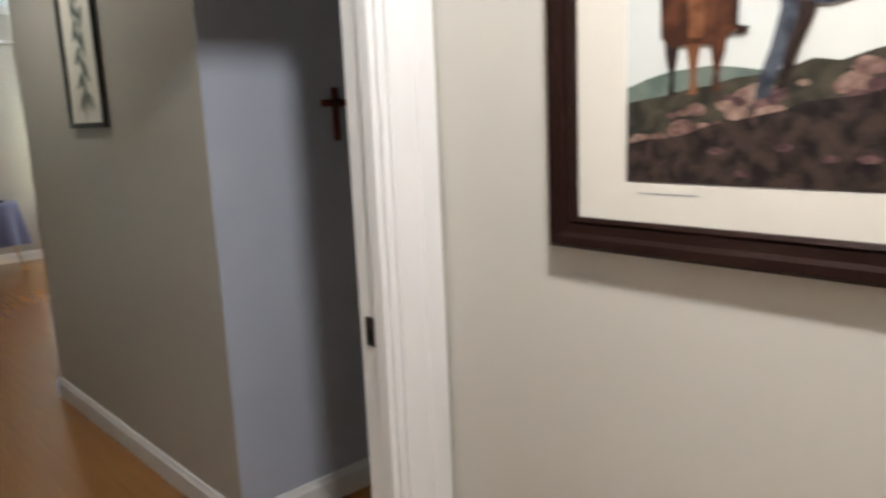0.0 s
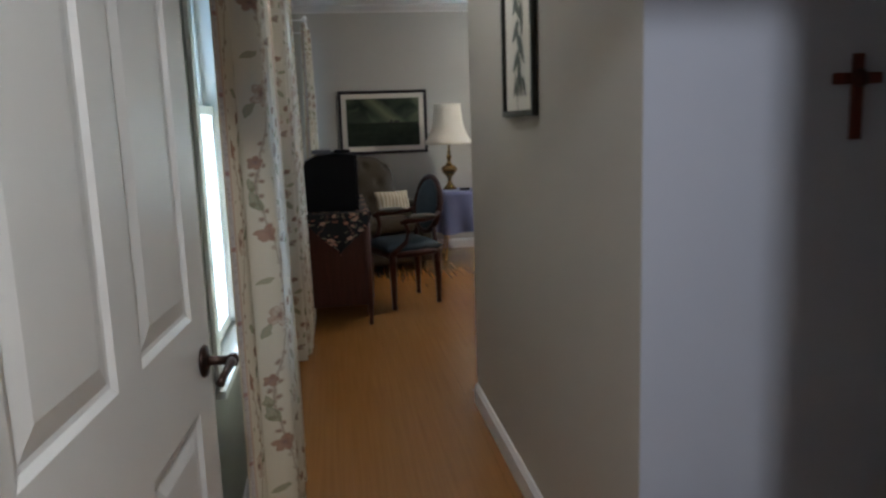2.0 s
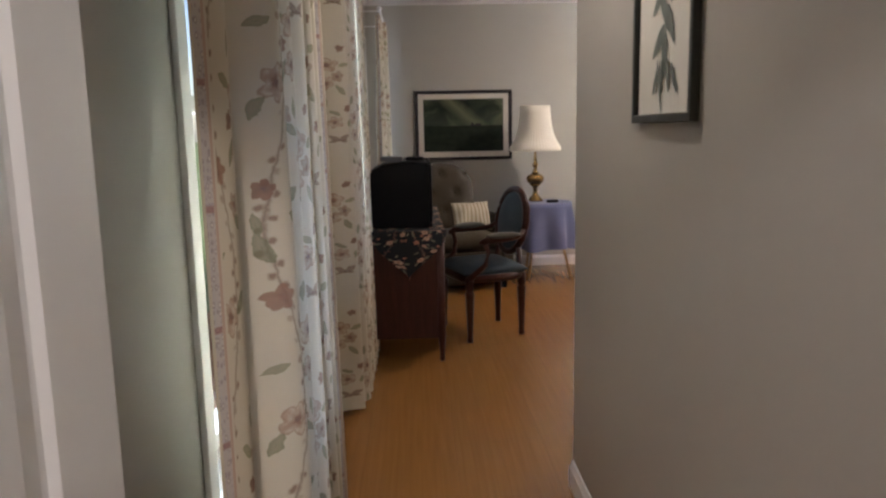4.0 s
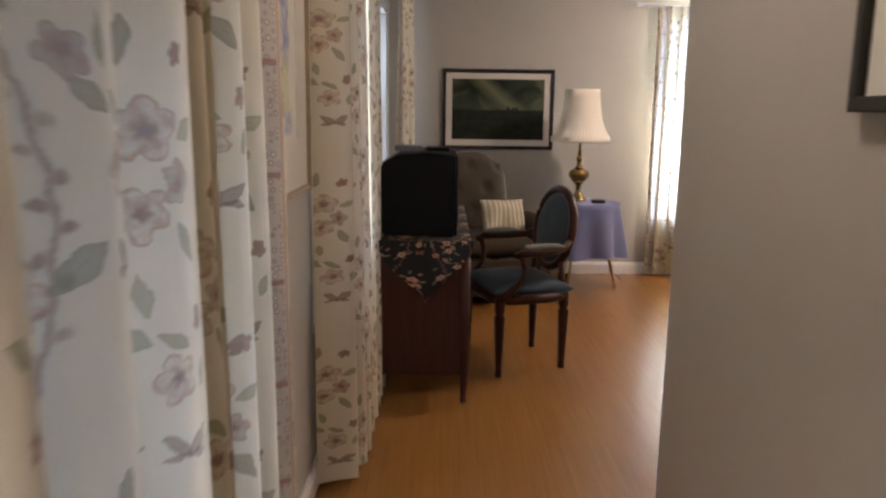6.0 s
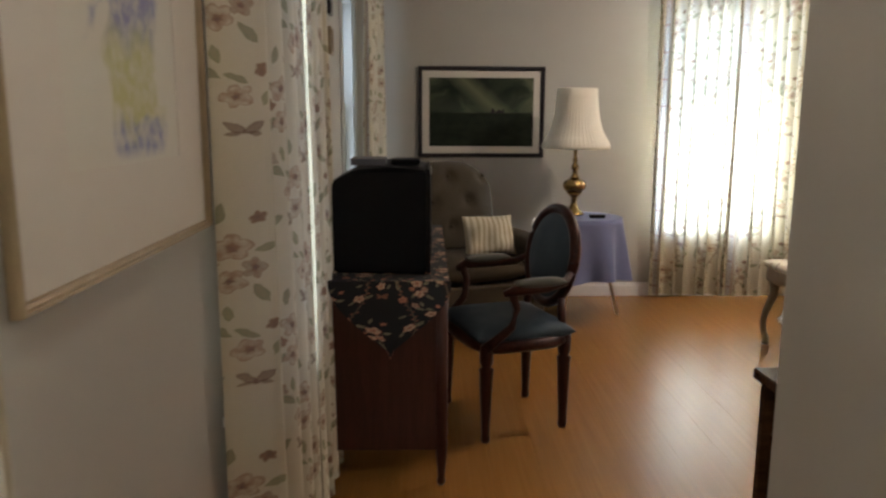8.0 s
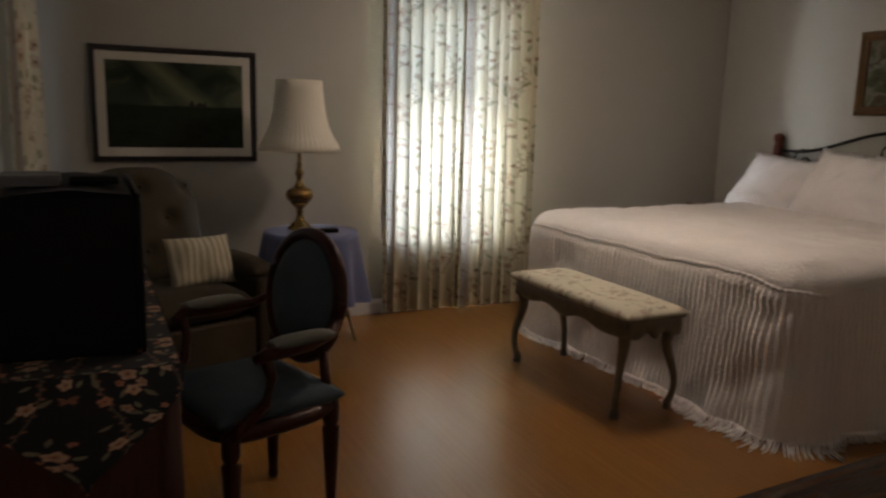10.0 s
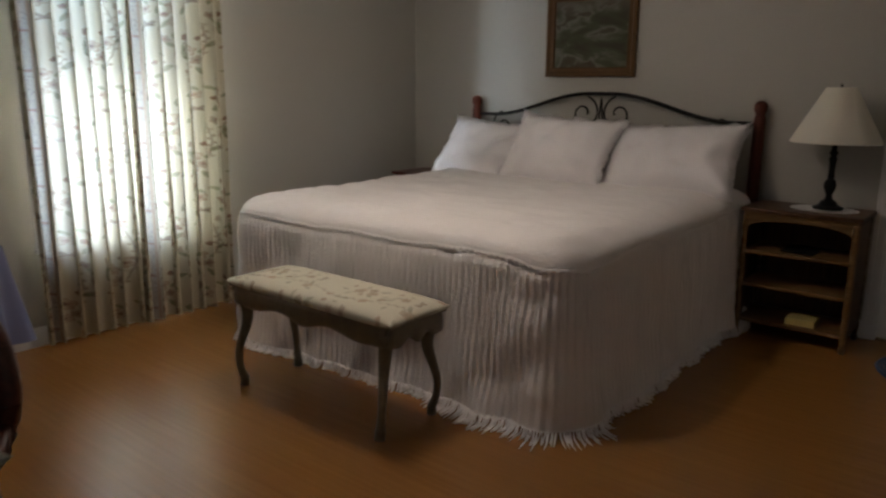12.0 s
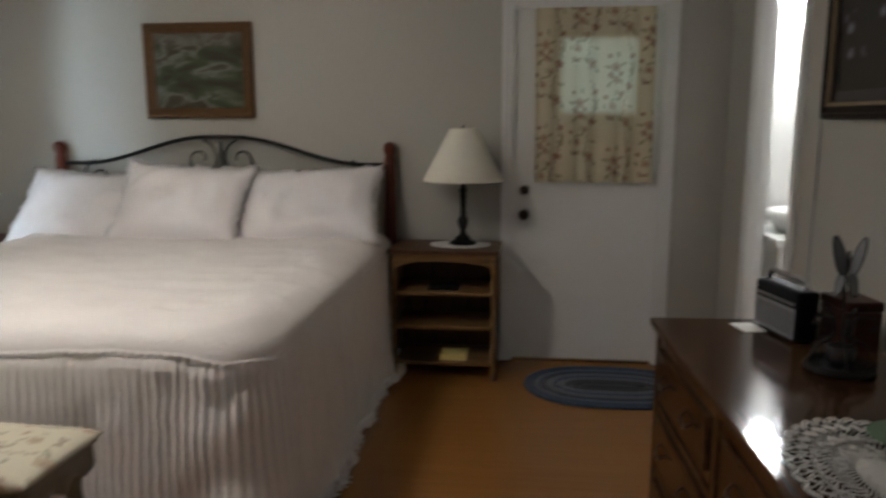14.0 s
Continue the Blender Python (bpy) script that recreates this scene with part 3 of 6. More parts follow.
# ---- windows, doors, curtains ----
def window(name, axis, inner, outer_dir, a0, a1, z0, z1, blind=0.0):
    """A double-hung window set in its opening, with frame, sashes and panes."""
    ob = tagged(new(name), kind="structure")

    def bx(p, q, d0, d1, za, zb, bm=None, bev=0.003):
        lo, hi = sorted((inner + outer_dir * d0, inner + outer_dir * d1))
        return box(p, q, lo, hi, za, zb, bev, bm) if axis == "x" else box(lo, hi, p, q, za, zb, bev, bm)

    bm = bx(a0 - 0.06, a0, -0.014, -0.001, z0 - 0.02, z1 + 0.06)
    bx(a1, a1 + 0.06, -0.014, -0.001, z0 - 0.02, z1 + 0.06, bm)
    bx(a0, a1, -0.014, -0.001, z1, z1 + 0.06, bm)
    bx(a0 - 0.001, a0 + 0.03, 0.0, 0.13, z0, z1, bm)
    bx(a1 - 0.03, a1 + 0.001, 0.0, 0.13, z0, z1, bm)
    bx(a0 + 0.03, a1 - 0.03, 0.0, 0.13, z1 - 0.03, z1, bm)
    part("window_frame", bm, M_TRIM, ob, kind="structure")
    part("window_sill", bx(a0 - 0.07, a1 + 0.07, -0.03, 0.13, z0 - 0.045, z0 - 0.02), M_TRIM, ob, kind="structure")
    mid = (z0 + z1) / 2 + 0.06
    for za, zb, d in ((z0 - 0.018, mid, 0.06), (mid - 0.03, z1 - 0.03, 0.095)):
        bm = bx(a0 + 0.03, a0 + 0.07, d, d + 0.03, za, zb)
        bx(a1 - 0.07, a1 - 0.03, d, d + 0.03, za, zb, bm)
        bx(a0 + 0.07, a1 - 0.07, d, d + 0.03, za, za + 0.04, bm)
        bx(a0 + 0.07, a1 - 0.07, d, d + 0.03, zb - 0.035, zb, bm)
        part("window_sash", bm, M_TRIM, ob, kind="structure")
        pane = part("pane", bx(a0 + 0.065, a1 - 0.065, d + 0.012, d + 0.017, za + 0.035, zb - 0.03, None, 0), M_GLASS, ob, kind="structure")
        pane.visible_shadow = False
    return ob


window("window_1", "x", NY, 1, *WN, 0.54, HEAD)
window("window_2", "y", WX, -1, *W1, SILL + 0.02, HEAD)
window("window_3", "y", WX, -1, *W2, SILL + 0.02, HEAD)
window("window_4", "y", WX, -1, *W3, SILL + 0.02, HEAD)


def curtain(axis, face, out, a0, a1, z0, z1, folds, amp, seed, label, group, lean=0.0, ret=0.0, shift=0.0):
    """One gathered panel. face is the rod's line; out points into the room."""
    rnd = random.Random(seed)
    nu, nv = folds * 16, 18
    ph = [rnd.uniform(-0.5, 0.5) for _ in range(folds + 2)]
    am = [rnd.uniform(0.65, 1.25) for _ in range(folds + 2)]
    span = a1 - a0
    ratio = 1.0 + 2.1 * (amp * folds * 2 / span) ** 2
    width = span * min(1.9, ratio)

    def fn(u, v):
        k = u * folds
        i = int(k)
        f = k - i
        am_ = am[i] * (1 - f) + am[i + 1] * f
        p_ = ph[i] * (1 - f) + ph[i + 1] * f
        full = 0.45 + 0.55 * (1 - v) ** 0.5 if v < 1 else 0.45
        s = math.sin(2 * math.pi * k + p_)
        d = amp * am_ * full * (s + 0.22 * math.sin(4 * math.pi * k + 1.3 + p_ * 3))
        d += 0.006 * noise.noise(Vector((k, v * 3, seed)))
        a = a0 + span * u + 0.012 * (1 - v) * math.sin(2 * math.pi * k * 0.5 + seed) + (0.40 if axis == "x" else 0.15) * amp * full * math.cos(2 * math.pi * k + p_)
        z = z0 + (z1 - z0) * v + (0.006 * s if v == 0 else 0)
        q = face + out * (d + lean * (1 - v))
        edge = min(1.0, u / (0.10 if axis == "x" or ret > 0.1 else 0.26)) if ret > 0 else 1.0
        if edge < 1.0:
            q = face - out * abs(ret) * (1 - edge) + out * (d + lean * (1 - v)) * edge
        return (a, q, z) if axis == "x" else (q, a, z)

    bm = sheet(nu, nv, fn, lambda u, v: (u * width + shift, z0 + (z1 - z0) * v))
    ob = part("curtain", bm, M_CURT, smooth=True)
    return tagged(ob, label, "curtain", group)


def rod(axis, line, wall_face, a0, a1, z, label):
    P = (lambda a, q, h: (a, q, h)) if axis == "x" else (lambda a, q, h: (q, a, h))
    ob = tagged(new("curtain_rod"), label, "curtain rod")
    part("pole", tube([P(a0, line, z), P(a1, line, z)], 0.009, 12), M_WHITEM, ob, smooth=True)
    for a, s in ((a0, -1), (a1, 1)):
        bm = lathe([(0.009, 0), (0.017, 0.006), (0.008, 0.014), (0.016, 0.024), (0.02, 0.036), (0.014, 0.05), (0.004, 0.056)], 14)
        bmesh.ops.transform(bm, verts=bm.verts, matrix=Matrix.Translation(P(a, line, z)) @ (pose(0, 0, 0, 0, 90 * s, 0) if axis == "x" else pose(0, 0, 0, -90 * s, 0, 0)))
        part("finial", bm, M_WHITEM, ob, smooth=True)
        b = tube([P(a - s * 0.08, wall_face, z), P(a - s * 0.08, line, z)], 0.006, 8)
        part("bracket", b, M_WHITEM, ob)
    return ob


CL = "cream floral cotton curtain panel, gathered, "
curtain("x", 10.10, -1, 2.72, 3.31, 0.03, 2.20, 7, 0.055, 1, CL + "drawn across the north window", "north window curtains")
curtain("x", 10.075, -1, 3.27, 3.87, 0.03, 2.20, 7, 0.055, 2, CL + "drawn across the north window", "north window curtains")
rod("x", 10.10, NY, 2.60, 3.96, 2.215, "slim white metal curtain rod over the north window")
WG = "west window curtains"
curtain("y", 0.742, 1, 4.12, 4.77, 0.03, 2.26, 4, 0.054, 3, CL + "beside the open white door", WG, 0.01, 0.060, 0.10)
curtain("y", 0.715, 1, 4.72, 5.31, 0.03, 2.26, 4, 0.054, 4, CL + "with a patterned border stripe", WG, 0.01, 0.0, 0.50)
rod("y", 0.70, WX, 4.06, 5.42, 2.275, "slim white metal curtain rod beside the door")
curtain("y", 0.700, 1, 6.38, 6.92, 0.03, 2.26, 4, 0.047, 5, CL + "beside the framed watercolour", WG, 0.02, 0.105)
curtain("y", 0.705, 1, 6.96, 7.44, 0.03, 2.26, 4, 0.047, 6, CL + "hanging behind the television desk", WG, 0.02)
rod("y", 0.70, WX, 6.34, 7.52, 2.275, "slim white metal curtain rod behind the desk")
curtain("y", 0.745, 1, 9.12, 9.58, 0.03, 2.26, 4, 0.05, 7, CL + "behind the olive recliner", WG, 0.0)
curtain("y", 0.765, 1, 9.60, 10.04, 0.03, 2.26, 4, 0.05, 8, CL + "in the corner behind the recliner", WG, 0.0)
rod("y", 0.76, WX, 9.04, 10.08, 2.275, "slim white metal curtain rod in the corner")


def panel_door(name, parent_pose, w, h, t, mat, flat=False):
    """A door leaf along local x from its hinge, with raised panels on both faces."""
    ob = tagged(new(name), kind="structure")
    ob.matrix_world = parent_pose
    bm = bmesh.new()
    if flat:
        x0, x1, z0, z1 = flat
        for a in ((0, x0, 0, h), (x1, w, 0, h), (x0, x1, 0, z0), (x0, x1, z1, h)):
            box(a[0], a[1], -t / 2, t / 2, a[2], a[3], 0, bm)
        part("door_leaf", bm, mat, ob, kind="structure")
        return ob
    st, mid = 0.115, 0.1
    xs = ((st, w / 2 - mid / 2), (w / 2 + mid / 2, w - st))
    zs = ((0.22, 0.80), (0.98, 1.62), (1.73, h - 0.12))
    box(0, w, -t / 2 + 0.007, t / 2 - 0.007, 0, h, 0, bm)
    for a, b in ((0, st), (w / 2 - mid / 2, w / 2 + mid / 2), (w - st, w)):
        box(a, b, -t / 2, t / 2, 0, h, 0, bm)
    for x0, x1 in xs:
        for z0, z1 in ((0, 0.22), (0.80, 0.98), (1.62, 1.73), (h - 0.12, h)):
            box(x0, x1, -t / 2, t / 2, z0, z1, 0, bm)
    part("door_leaf", bm, mat, ob, kind="structure")
    for x0, x1 in xs:
        for z0, z1 in zs:
            bm = bmesh.new()
            for s in (1, -1):
                y0, y1, y2 = s * (t / 2 - 0.007), s * (t / 2 - 0.001), s * (t / 2 - 0.0015)
                rings = []
                for ins, y in ((0.0, s * t / 2), (0.012, s * (t / 2 - 0.006)), (0.02, y0), (0.05, y2), (0.052, y1)):
                    rings.append([bm.verts.new(p) for p in ((x0 + ins, y, z0 + ins), (x1 - ins, y, z0 + ins), (x1 - ins, y, z1 - ins), (x0 + ins, y, z1 - ins))])
                for a, b in zip(rings, rings[1:]):
                    for i in range(4):
                        bm.faces.new((a[i], a[(i + 1) % 4], b[(i + 1) % 4], b[i]))
                bm.faces.new(rings[-1])
            part("door_panel", bm, mat, ob, kind="structure")
    return ob


ang = math.degrees(math.atan2(0.90, 0.062))
hall_door = panel_door("door_1", pose(0.60, 2.87, 0.012, 0, 0, ang), 0.90, 2.02, 0.035, M_DOOR)
for s in (1, -1):
    bm = lathe([(0.030, 0), (0.033, 0.003), (0.031, 0.008), (0.016, 0.012), (0.0095, 0.016), (0.009, 0.05), (0.013, 0.054), (0.013, 0.066), (0.004, 0.07)], 20)
    lever = tube([(0, 0, 0.058), (-0.03, 0.0, 0.06), (-0.07, -0.004, 0.058), (-0.105, -0.012, 0.056)], [0.010, 0.009, 0.0075, 0.0085], 10)
    join(bm, lever)
    bmesh.ops.transform(bm, verts=bm.verts, matrix=Matrix.Translation((0.835, -s * 0.0175, 0.885)) @ pose(0, 0, 0, 90 * s, 0, 0))
    tagged(part("door_handle", bm, M_BRONZE, hall_door, smooth=True), label="oil-rubbed bronze lever handle", kind="structure")
bm = box(1.437, 1.4445, 2.744, 2.776, 0.895, 0.955, 0.001)
strike = part("strike_plate", bm, M_BRONZE, kind="structure")
part("strike_hole", box(1.4355, 1.4375, 2.752, 2.768, 0.905, 0.932), M_BLACKP, kind="structure")

# east door with its pane and short curtain
east = panel_door("door_2", pose(EX + 0.045, DE[1] - 0.004, 0.012, 0, 0, -90), DE[1] - DE[0] - 0.008, 2.02, 0.04, M_TRIM, (0.26, 0.68, 1.45, 1.86))
jamb("door_jamb_east", "y", DE[0] - 0.002, DE[1] + 0.002, EX - 0.001, EX + 0.141, 2.045, EX + 0.067)
part("door_threshold", box(EX + 0.001, EX + 0.139, DE[0] + 0.02, DE[1] - 0.02, -0.05, 0.011, 0.002), M_BRASS, kind="structure")
part("door_stop", box(EX + 0.067, EX + 0.1, DE[0] + 0.03, DE[1] - 0.03, 1.99, 2.03, 0.002), M_TRIM, kind="structure")
east_pane = part("pane", box(0.26, 0.68, -0.004, 0.004, 1.45, 1.86), M_GLASS, east, kind="structure")
east_pane.visible_shadow = False
bm = bmesh.new()
for a in ((0.245, 0.27, 1.435, 1.875), (0.67, 0.695, 1.435, 1.875), (0.27, 0.67, 1.435, 1.46), (0.27, 0.67, 1.85, 1.875)):
    box(a[0], a[1], -0.026, -0.019, a[2], a[3], 0.002, bm)
part("pane_molding", bm, M_TRIM, east, kind="structure")
for z, r in ((0.865, 0.027), (1.01, 0.023)):
    bm = lathe([(r * 1.05, 0), (r * 1.1, 0.004), (r * 0.5, 0.012), (r * 0.45, 0.028), (r * 0.95, 0.036), (r, 0.05), (r * 0.7, 0.062), (r * 0.1, 0.065)] if z < 0.9 else [(r * 1.15, 0), (r * 1.15, 0.01), (r, 0.018), (r * 0.3, 0.02), (r * 0.3, 0.032), (r * 0.1, 0.033)], 20)
    bmesh.ops.transform(bm, verts=bm.verts, matrix=pose(0.068, -0.02, z, 90, 0, 0))
    part("door_knob" if z < 0.9 else "deadbolt", bm, M_BRONZE, east, smooth=True, kind="structure")
dc = curtain("y", EX - 0.035, -1, 6.05, 6.70, 1.075, 2.03, 6, 0.012, 11, "short cream floral curtain covering the pane of the white door", "", 0.0)
dc.data.materials[0] = M_CURTB
rod_e = tagged(new("curtain_rod"), "thin white tension rod on the white door", "curtain rod")
part("pole", tube([(EX - 0.035, 6.02, 2.035), (EX - 0.035, 6.73, 2.035)], 0.005, 8), M_WHITEM, rod_e)
part("bracket", box(EX - 0.045, EX + 0.024, 6.725, 6.735, 2.00, 2.012, 0.001), M_WHITEM, rod_e)
part("bracket", box(EX - 0.045, EX + 0.024, 6.015, 6.025, 2.00, 2.012, 0.001), M_WHITEM, rod_e)


# ---- pictures ----
def art(name, fn):
    s = Mat(name, (0.3, 0.3, 0.3), 0.6)
    s.b.inputs["Specular IOR Level"].default_value = 0.2
    fn(s, s.coords((1, 1, 1), "Generated"))
    return s.m


def split_z(s, v):
    sp = s.n("SeparateXYZ")
    s.put(sp, 0, v)
    return sp.outputs


def art_storm(s, v):
    x, y, z = split_z(s, v)[:]
    n = s.noise(1.6, s.coords((1.6, 1.0, 1.8), "Generated", (0, 0.5, 0)), 5, 1.0)
    skyc = s.ramp(n, [(0.38, (0.008, 0.012, 0.009)), (0.5, (0.022, 0.032, 0.018)), (0.66, (0.09, 0.10, 0.06))])
    glow = s.ramp(s.math("ABSOLUTE", s.math("SUBTRACT", z, 0.55)), [(0.0, (0.9, 0.9, 0.9)), (0.25, (0, 0, 0))])
    skyc = s.mix(s.math("MULTIPLY", glow, 0.5), skyc, (0.06, 0.08, 0.05))
    land = s.ramp(s.noise(9, v, 4), [(0.3, (0.006, 0.009, 0.006)), (0.8, (0.018, 0.026, 0.014))])
    k = s.math("ADD", z, s.math("MULTIPLY", s.noise(5, v), 0.02))
    ray = s.math("ABSOLUTE", s.math("SUBTRACT", s.math("ADD", z, s.math("MULTIPLY", x, 1.4)), s.math("ADD", 1.36, s.math("MULTIPLY", n, 0.16))))
    skyc = s.mix(s.ramp(ray, [(0.0, (0.75, 0.75, 0.75)), (0.24, (0, 0, 0))]), skyc, (0.16, 0.175, 0.10))
    s.base(s.mix(s.ramp(k, [(0.49, (0, 0, 0)), (0.52, (1, 1, 1))]), land, skyc))


def art_gilt(s, v):
    x, y, z = split_z(s, v)[:]
    n = s.noise(2.2, s.coords((1, 1.0, 1.8), "Generated", (0.5, 0, 0)), 4, 0.6)
    c = s.ramp(n, [(0.36, (0.045, 0.04, 0.025)), (0.48, (0.06, 0.07, 0.04)), (0.56, (0.16, 0.165, 0.14)), (0.60, (0.07, 0.065, 0.045)), (0.72, (0.055, 0.03, 0.02))])
    s.base(s.mix(s.ramp(z, [(0.78, (0, 0, 0)), (0.95, (0.5, 0.5, 0.5))]), c, (0.14, 0.125, 0.11)))


def art_water(s, v):
    """Loose blue iris heads over yellow-green leaves on cream paper."""
    x, y, z = split_z(s, v)[:]
    n = s.noise(5.0, v, 5, 0.8)
    wash = s.noise(17.0, v, 4, 0.4)
    off = s.math("ABSOLUTE", s.math("ADD", s.math("SUBTRACT", y, 0.56), s.math("MULTIPLY", s.math("SUBTRACT", n, 0.5), 0.55)))
    body = s.ramp(off, [(0.20, (1, 1, 1)), (0.28, (0, 0, 0))])
    tall_ = s.math("MULTIPLY", s.ramp(z, [(0.01, (0, 0, 0)), (0.05, (1, 1, 1))]), s.ramp(z, [(0.88, (1, 1, 1)), (0.96, (0, 0, 0))]))
    blue = s.ramp(s.math("ADD", z, s.math("MULTIPLY", n, 0.35)), [(0.24, (1, 1, 1)), (0.30, (0, 0, 0)), (0.50, (0, 0, 0)), (0.62, (1, 1, 1))])
    ink = s.mix(blue, (0.46, 0.45, 0.22), (0.24, 0.25, 0.40))
    ink = s.mix(s.ramp(wash, [(0.35, (0.75, 0.75, 0.75)), (0.6, (0, 0, 0))]), ink, (0.58, 0.56, 0.46))
    s.base(s.mix(s.math("MULTIPLY", body, tall_), (0.60, 0.58, 0.50), ink))


def art_dark(s, v):
    n = s.n("TexVoronoi", Scale=4.0)
    s.put(n, "Vector", v)
    s.base(s.mix(s.ramp(s.math("ADD", n.outputs[0], s.math("MULTIPLY", s.noise(14, v, 3), 0.2)), [(0.2, (0.8, 0.8, 0.8)), (0.42, (0, 0, 0))]), (0.04, 0.035, 0.03), (0.3, 0.3, 0.36)))


def art_paper(s, v):
    s.base(s.mix(s.noise(4, v, 4), (0.62, 0.60, 0.52), (0.72, 0.70, 0.63)))


def picture(name, axis, face, out, a0, a1, z0, z1, fw, depth, fmat, matw, artmat, label, category="picture", mats=None, steps=2, matz=None):
    """A framed picture hung flat on a wall."""
    ob = tagged(new(name), label, category)

    def bx(p, q, d0, d1, za, zb, bm=None, bev=0.0):
        lo, hi = sorted((face + out * d0, face + out * d1))
        return box(p, q, lo, hi, za, zb, bev, bm) if axis == "x" else box(lo, hi, p, q, za, zb, bev, bm)

    def ring(w0, w1, d):
        pts = []
        P = (lambda a, q, h: (a, q, h)) if axis == "x" else (lambda a, q, h: (q, a, h))
        for ins in (w0, w1):
            pts.append([(a0 + ins, z0 + ins), (a1 - ins, z0 + ins), (a1 - ins, z1 - ins), (a0 + ins, z1 - ins)])
        return pts, P

    bm = bmesh.new()
    prof = [(0, 0.002), (0, depth * 0.75), (fw * 0.12, depth), (fw * 0.38, depth * 0.96), (fw * 0.5, depth * 0.7), (fw * 0.8, depth * 0.62), (fw * 0.88, depth * 0.72), (fw, depth * 0.6), (fw, 0.002)]
    if steps == 1:
        prof = [(0, 0.002), (0, depth * 0.9), (fw * 0.12, depth), (fw * 0.85, depth), (fw, depth * 0.85), (fw, 0.002)]
    rings = []
    for ins, d in prof:
        q = face + out * d
        cs = ((a0 + ins, z0 + ins), (a1 - ins, z0 + ins), (a1 - ins, z1 - ins), (a0 + ins, z1 - ins))
        rings.append([bm.verts.new((a, q, h) if axis == "x" else (q, a, h)) for a, h in cs])
    rings.append(rings[0])
    for a, b in zip(rings, rings[1:]):
        for i in range(4):
            bm.faces.new((a[i], a[(i + 1) % 4], b[(i + 1) % 4], b[i]))
    part("frame", bm, fmat, ob)
    part("backing", bx(a0 + fw, a1 - fw, 0.002, 0.006, z0 + fw, z1 - fw), mats or M_MAT, ob)
    b = fw + matw
    bz = fw + (matz if matz is not None else matw)
    if matw:
        for s in ((a0 + fw, a0 + b, z0 + fw, z1 - fw), (a1 - b, a1 - fw, z0 + fw, z1 - fw), (a0 + b, a1 - b, z0 + fw, z0 + bz), (a0 + b, a1 - b, z1 - bz, z1 - fw)):
            part("mat_strip", bx(s[0], s[1], 0.0075, 0.0105, s[2], s[3]), mats or M_MAT, ob)
    part("print", bx(a0 + b - 0.002, a1 - b + 0.002, 0.0062, 0.0072, z0 + bz - 0.002, z1 - bz + 0.002), artmat, ob)
    return ob


picture("framed_landscape", "x", NY, -1, 1.018, 1.942, 1.05, 1.705, 0.03, 0.025, M_BLACKF, 0.05, art("storm_landscape_print", art_storm), "dark stormy landscape print in black frame with cream mat", steps=1)
landscape = bpy.data.objects["framed_landscape"]
for cx, w_, h_ in ((1.565, 0.016, 0.034), (1.612, 0.026, 0.022), (1.640, 0.010, 0.030)):
    bm = bmesh.new()
    bm.faces.new([bm.verts.new((cx + a_ * w_, NY - 0.0078, 1.378 + b_ * h_)) for a_, b_ in ((-1, -0.25), (1, -0.25), (0.8, 0.3), (0, 1), (-0.9, 0.25))])
    part("painted_farmhouse", bm, M_BLACKF, landscape)
cord = tagged(new("cord"), "thin grey cord hanging down the wall to the dresser", "cord")
part("wire", tube([(4.40, SY + 0.006, 1.42), (4.402, SY + 0.005, 1.15), (4.405, SY + 0.005, 0.75), (4.40, SY + 0.02, 0.12), (4.36, SY + 0.05, 0.004)], 0.0028, 6), M_GREYP, cord, smooth=True)
picture("framed_painting", "y", EX, -1, 8.336, 9.0, 1.435, 1.985, 0.06, 0.035, M_GILT, 0.0, art("river_painting", art_gilt), "dim river landscape painting in a worn gilt frame")
picture("framed_watercolour", "y", WX, 1, 5.55, 6.36, 1.095, 1.99, 0.018, 0.022, M_TAN, 0.15, art("watercolour_print", art_water), "pale blue and yellow watercolour in thin tan frame")
picture("framed_flowers", "x", SY, 1, 3.74, 4.36, 1.43, 1.93, 0.045, 0.03, M_BROWNF, 0.05, art("flower_picture", art_dark), "dark flower picture in brown frame above the dresser", mats=M_BLACKF)
flowers = bpy.data.objects["framed_flowers"]
bm = bmesh.new()
for q in ((3.784, 3.796, 1.474, 1.886), (4.304, 4.316, 1.474, 1.886), (3.796, 4.304, 1.474, 1.486), (3.796, 4.304, 1.874, 1.886)):
    box(q[0], q[1], SY + 0.013, SY + 0.027, q[2], q[3], 0.002, bm)
part("liner", bm, M_TAN, flowers, "narrow silvery inner lip")
bird = picture("framed_botanical", "y", BX, -1, 4.49, 4.898, 1.353, 1.96, 0.02, 0.02, M_GREENF, 0.0, art("botanical_paper", art_paper), "tall botanical print in dark green-black frame", steps=1)
M_INK = plain("grey_green_ink", (0.13, 0.15, 0.13), 0.8, vary=0.4, scale=25).m
M_INKD = plain("dark_plum_ink", (0.09, 0.07, 0.075), 0.8, vary=0.3, scale=25).m
def leaf_shape(cx, cz, ln, wd, a, x):
    bm = bmesh.new()
    pts = []
    for k in range(10):
        t = 2 * math.pi * k / 10
        p, q = ln * math.cos(t) / 2, wd * math.sin(t) / 2 * (1 + 0.4 * math.cos(t))
        pts.append(bm.verts.new((x, cx + p * math.cos(a) - q * math.sin(a), cz + p * math.sin(a) + q * math.cos(a))))
    bm.faces.new(pts)
    part("drawn_leaf", bm, M_INK, bird)


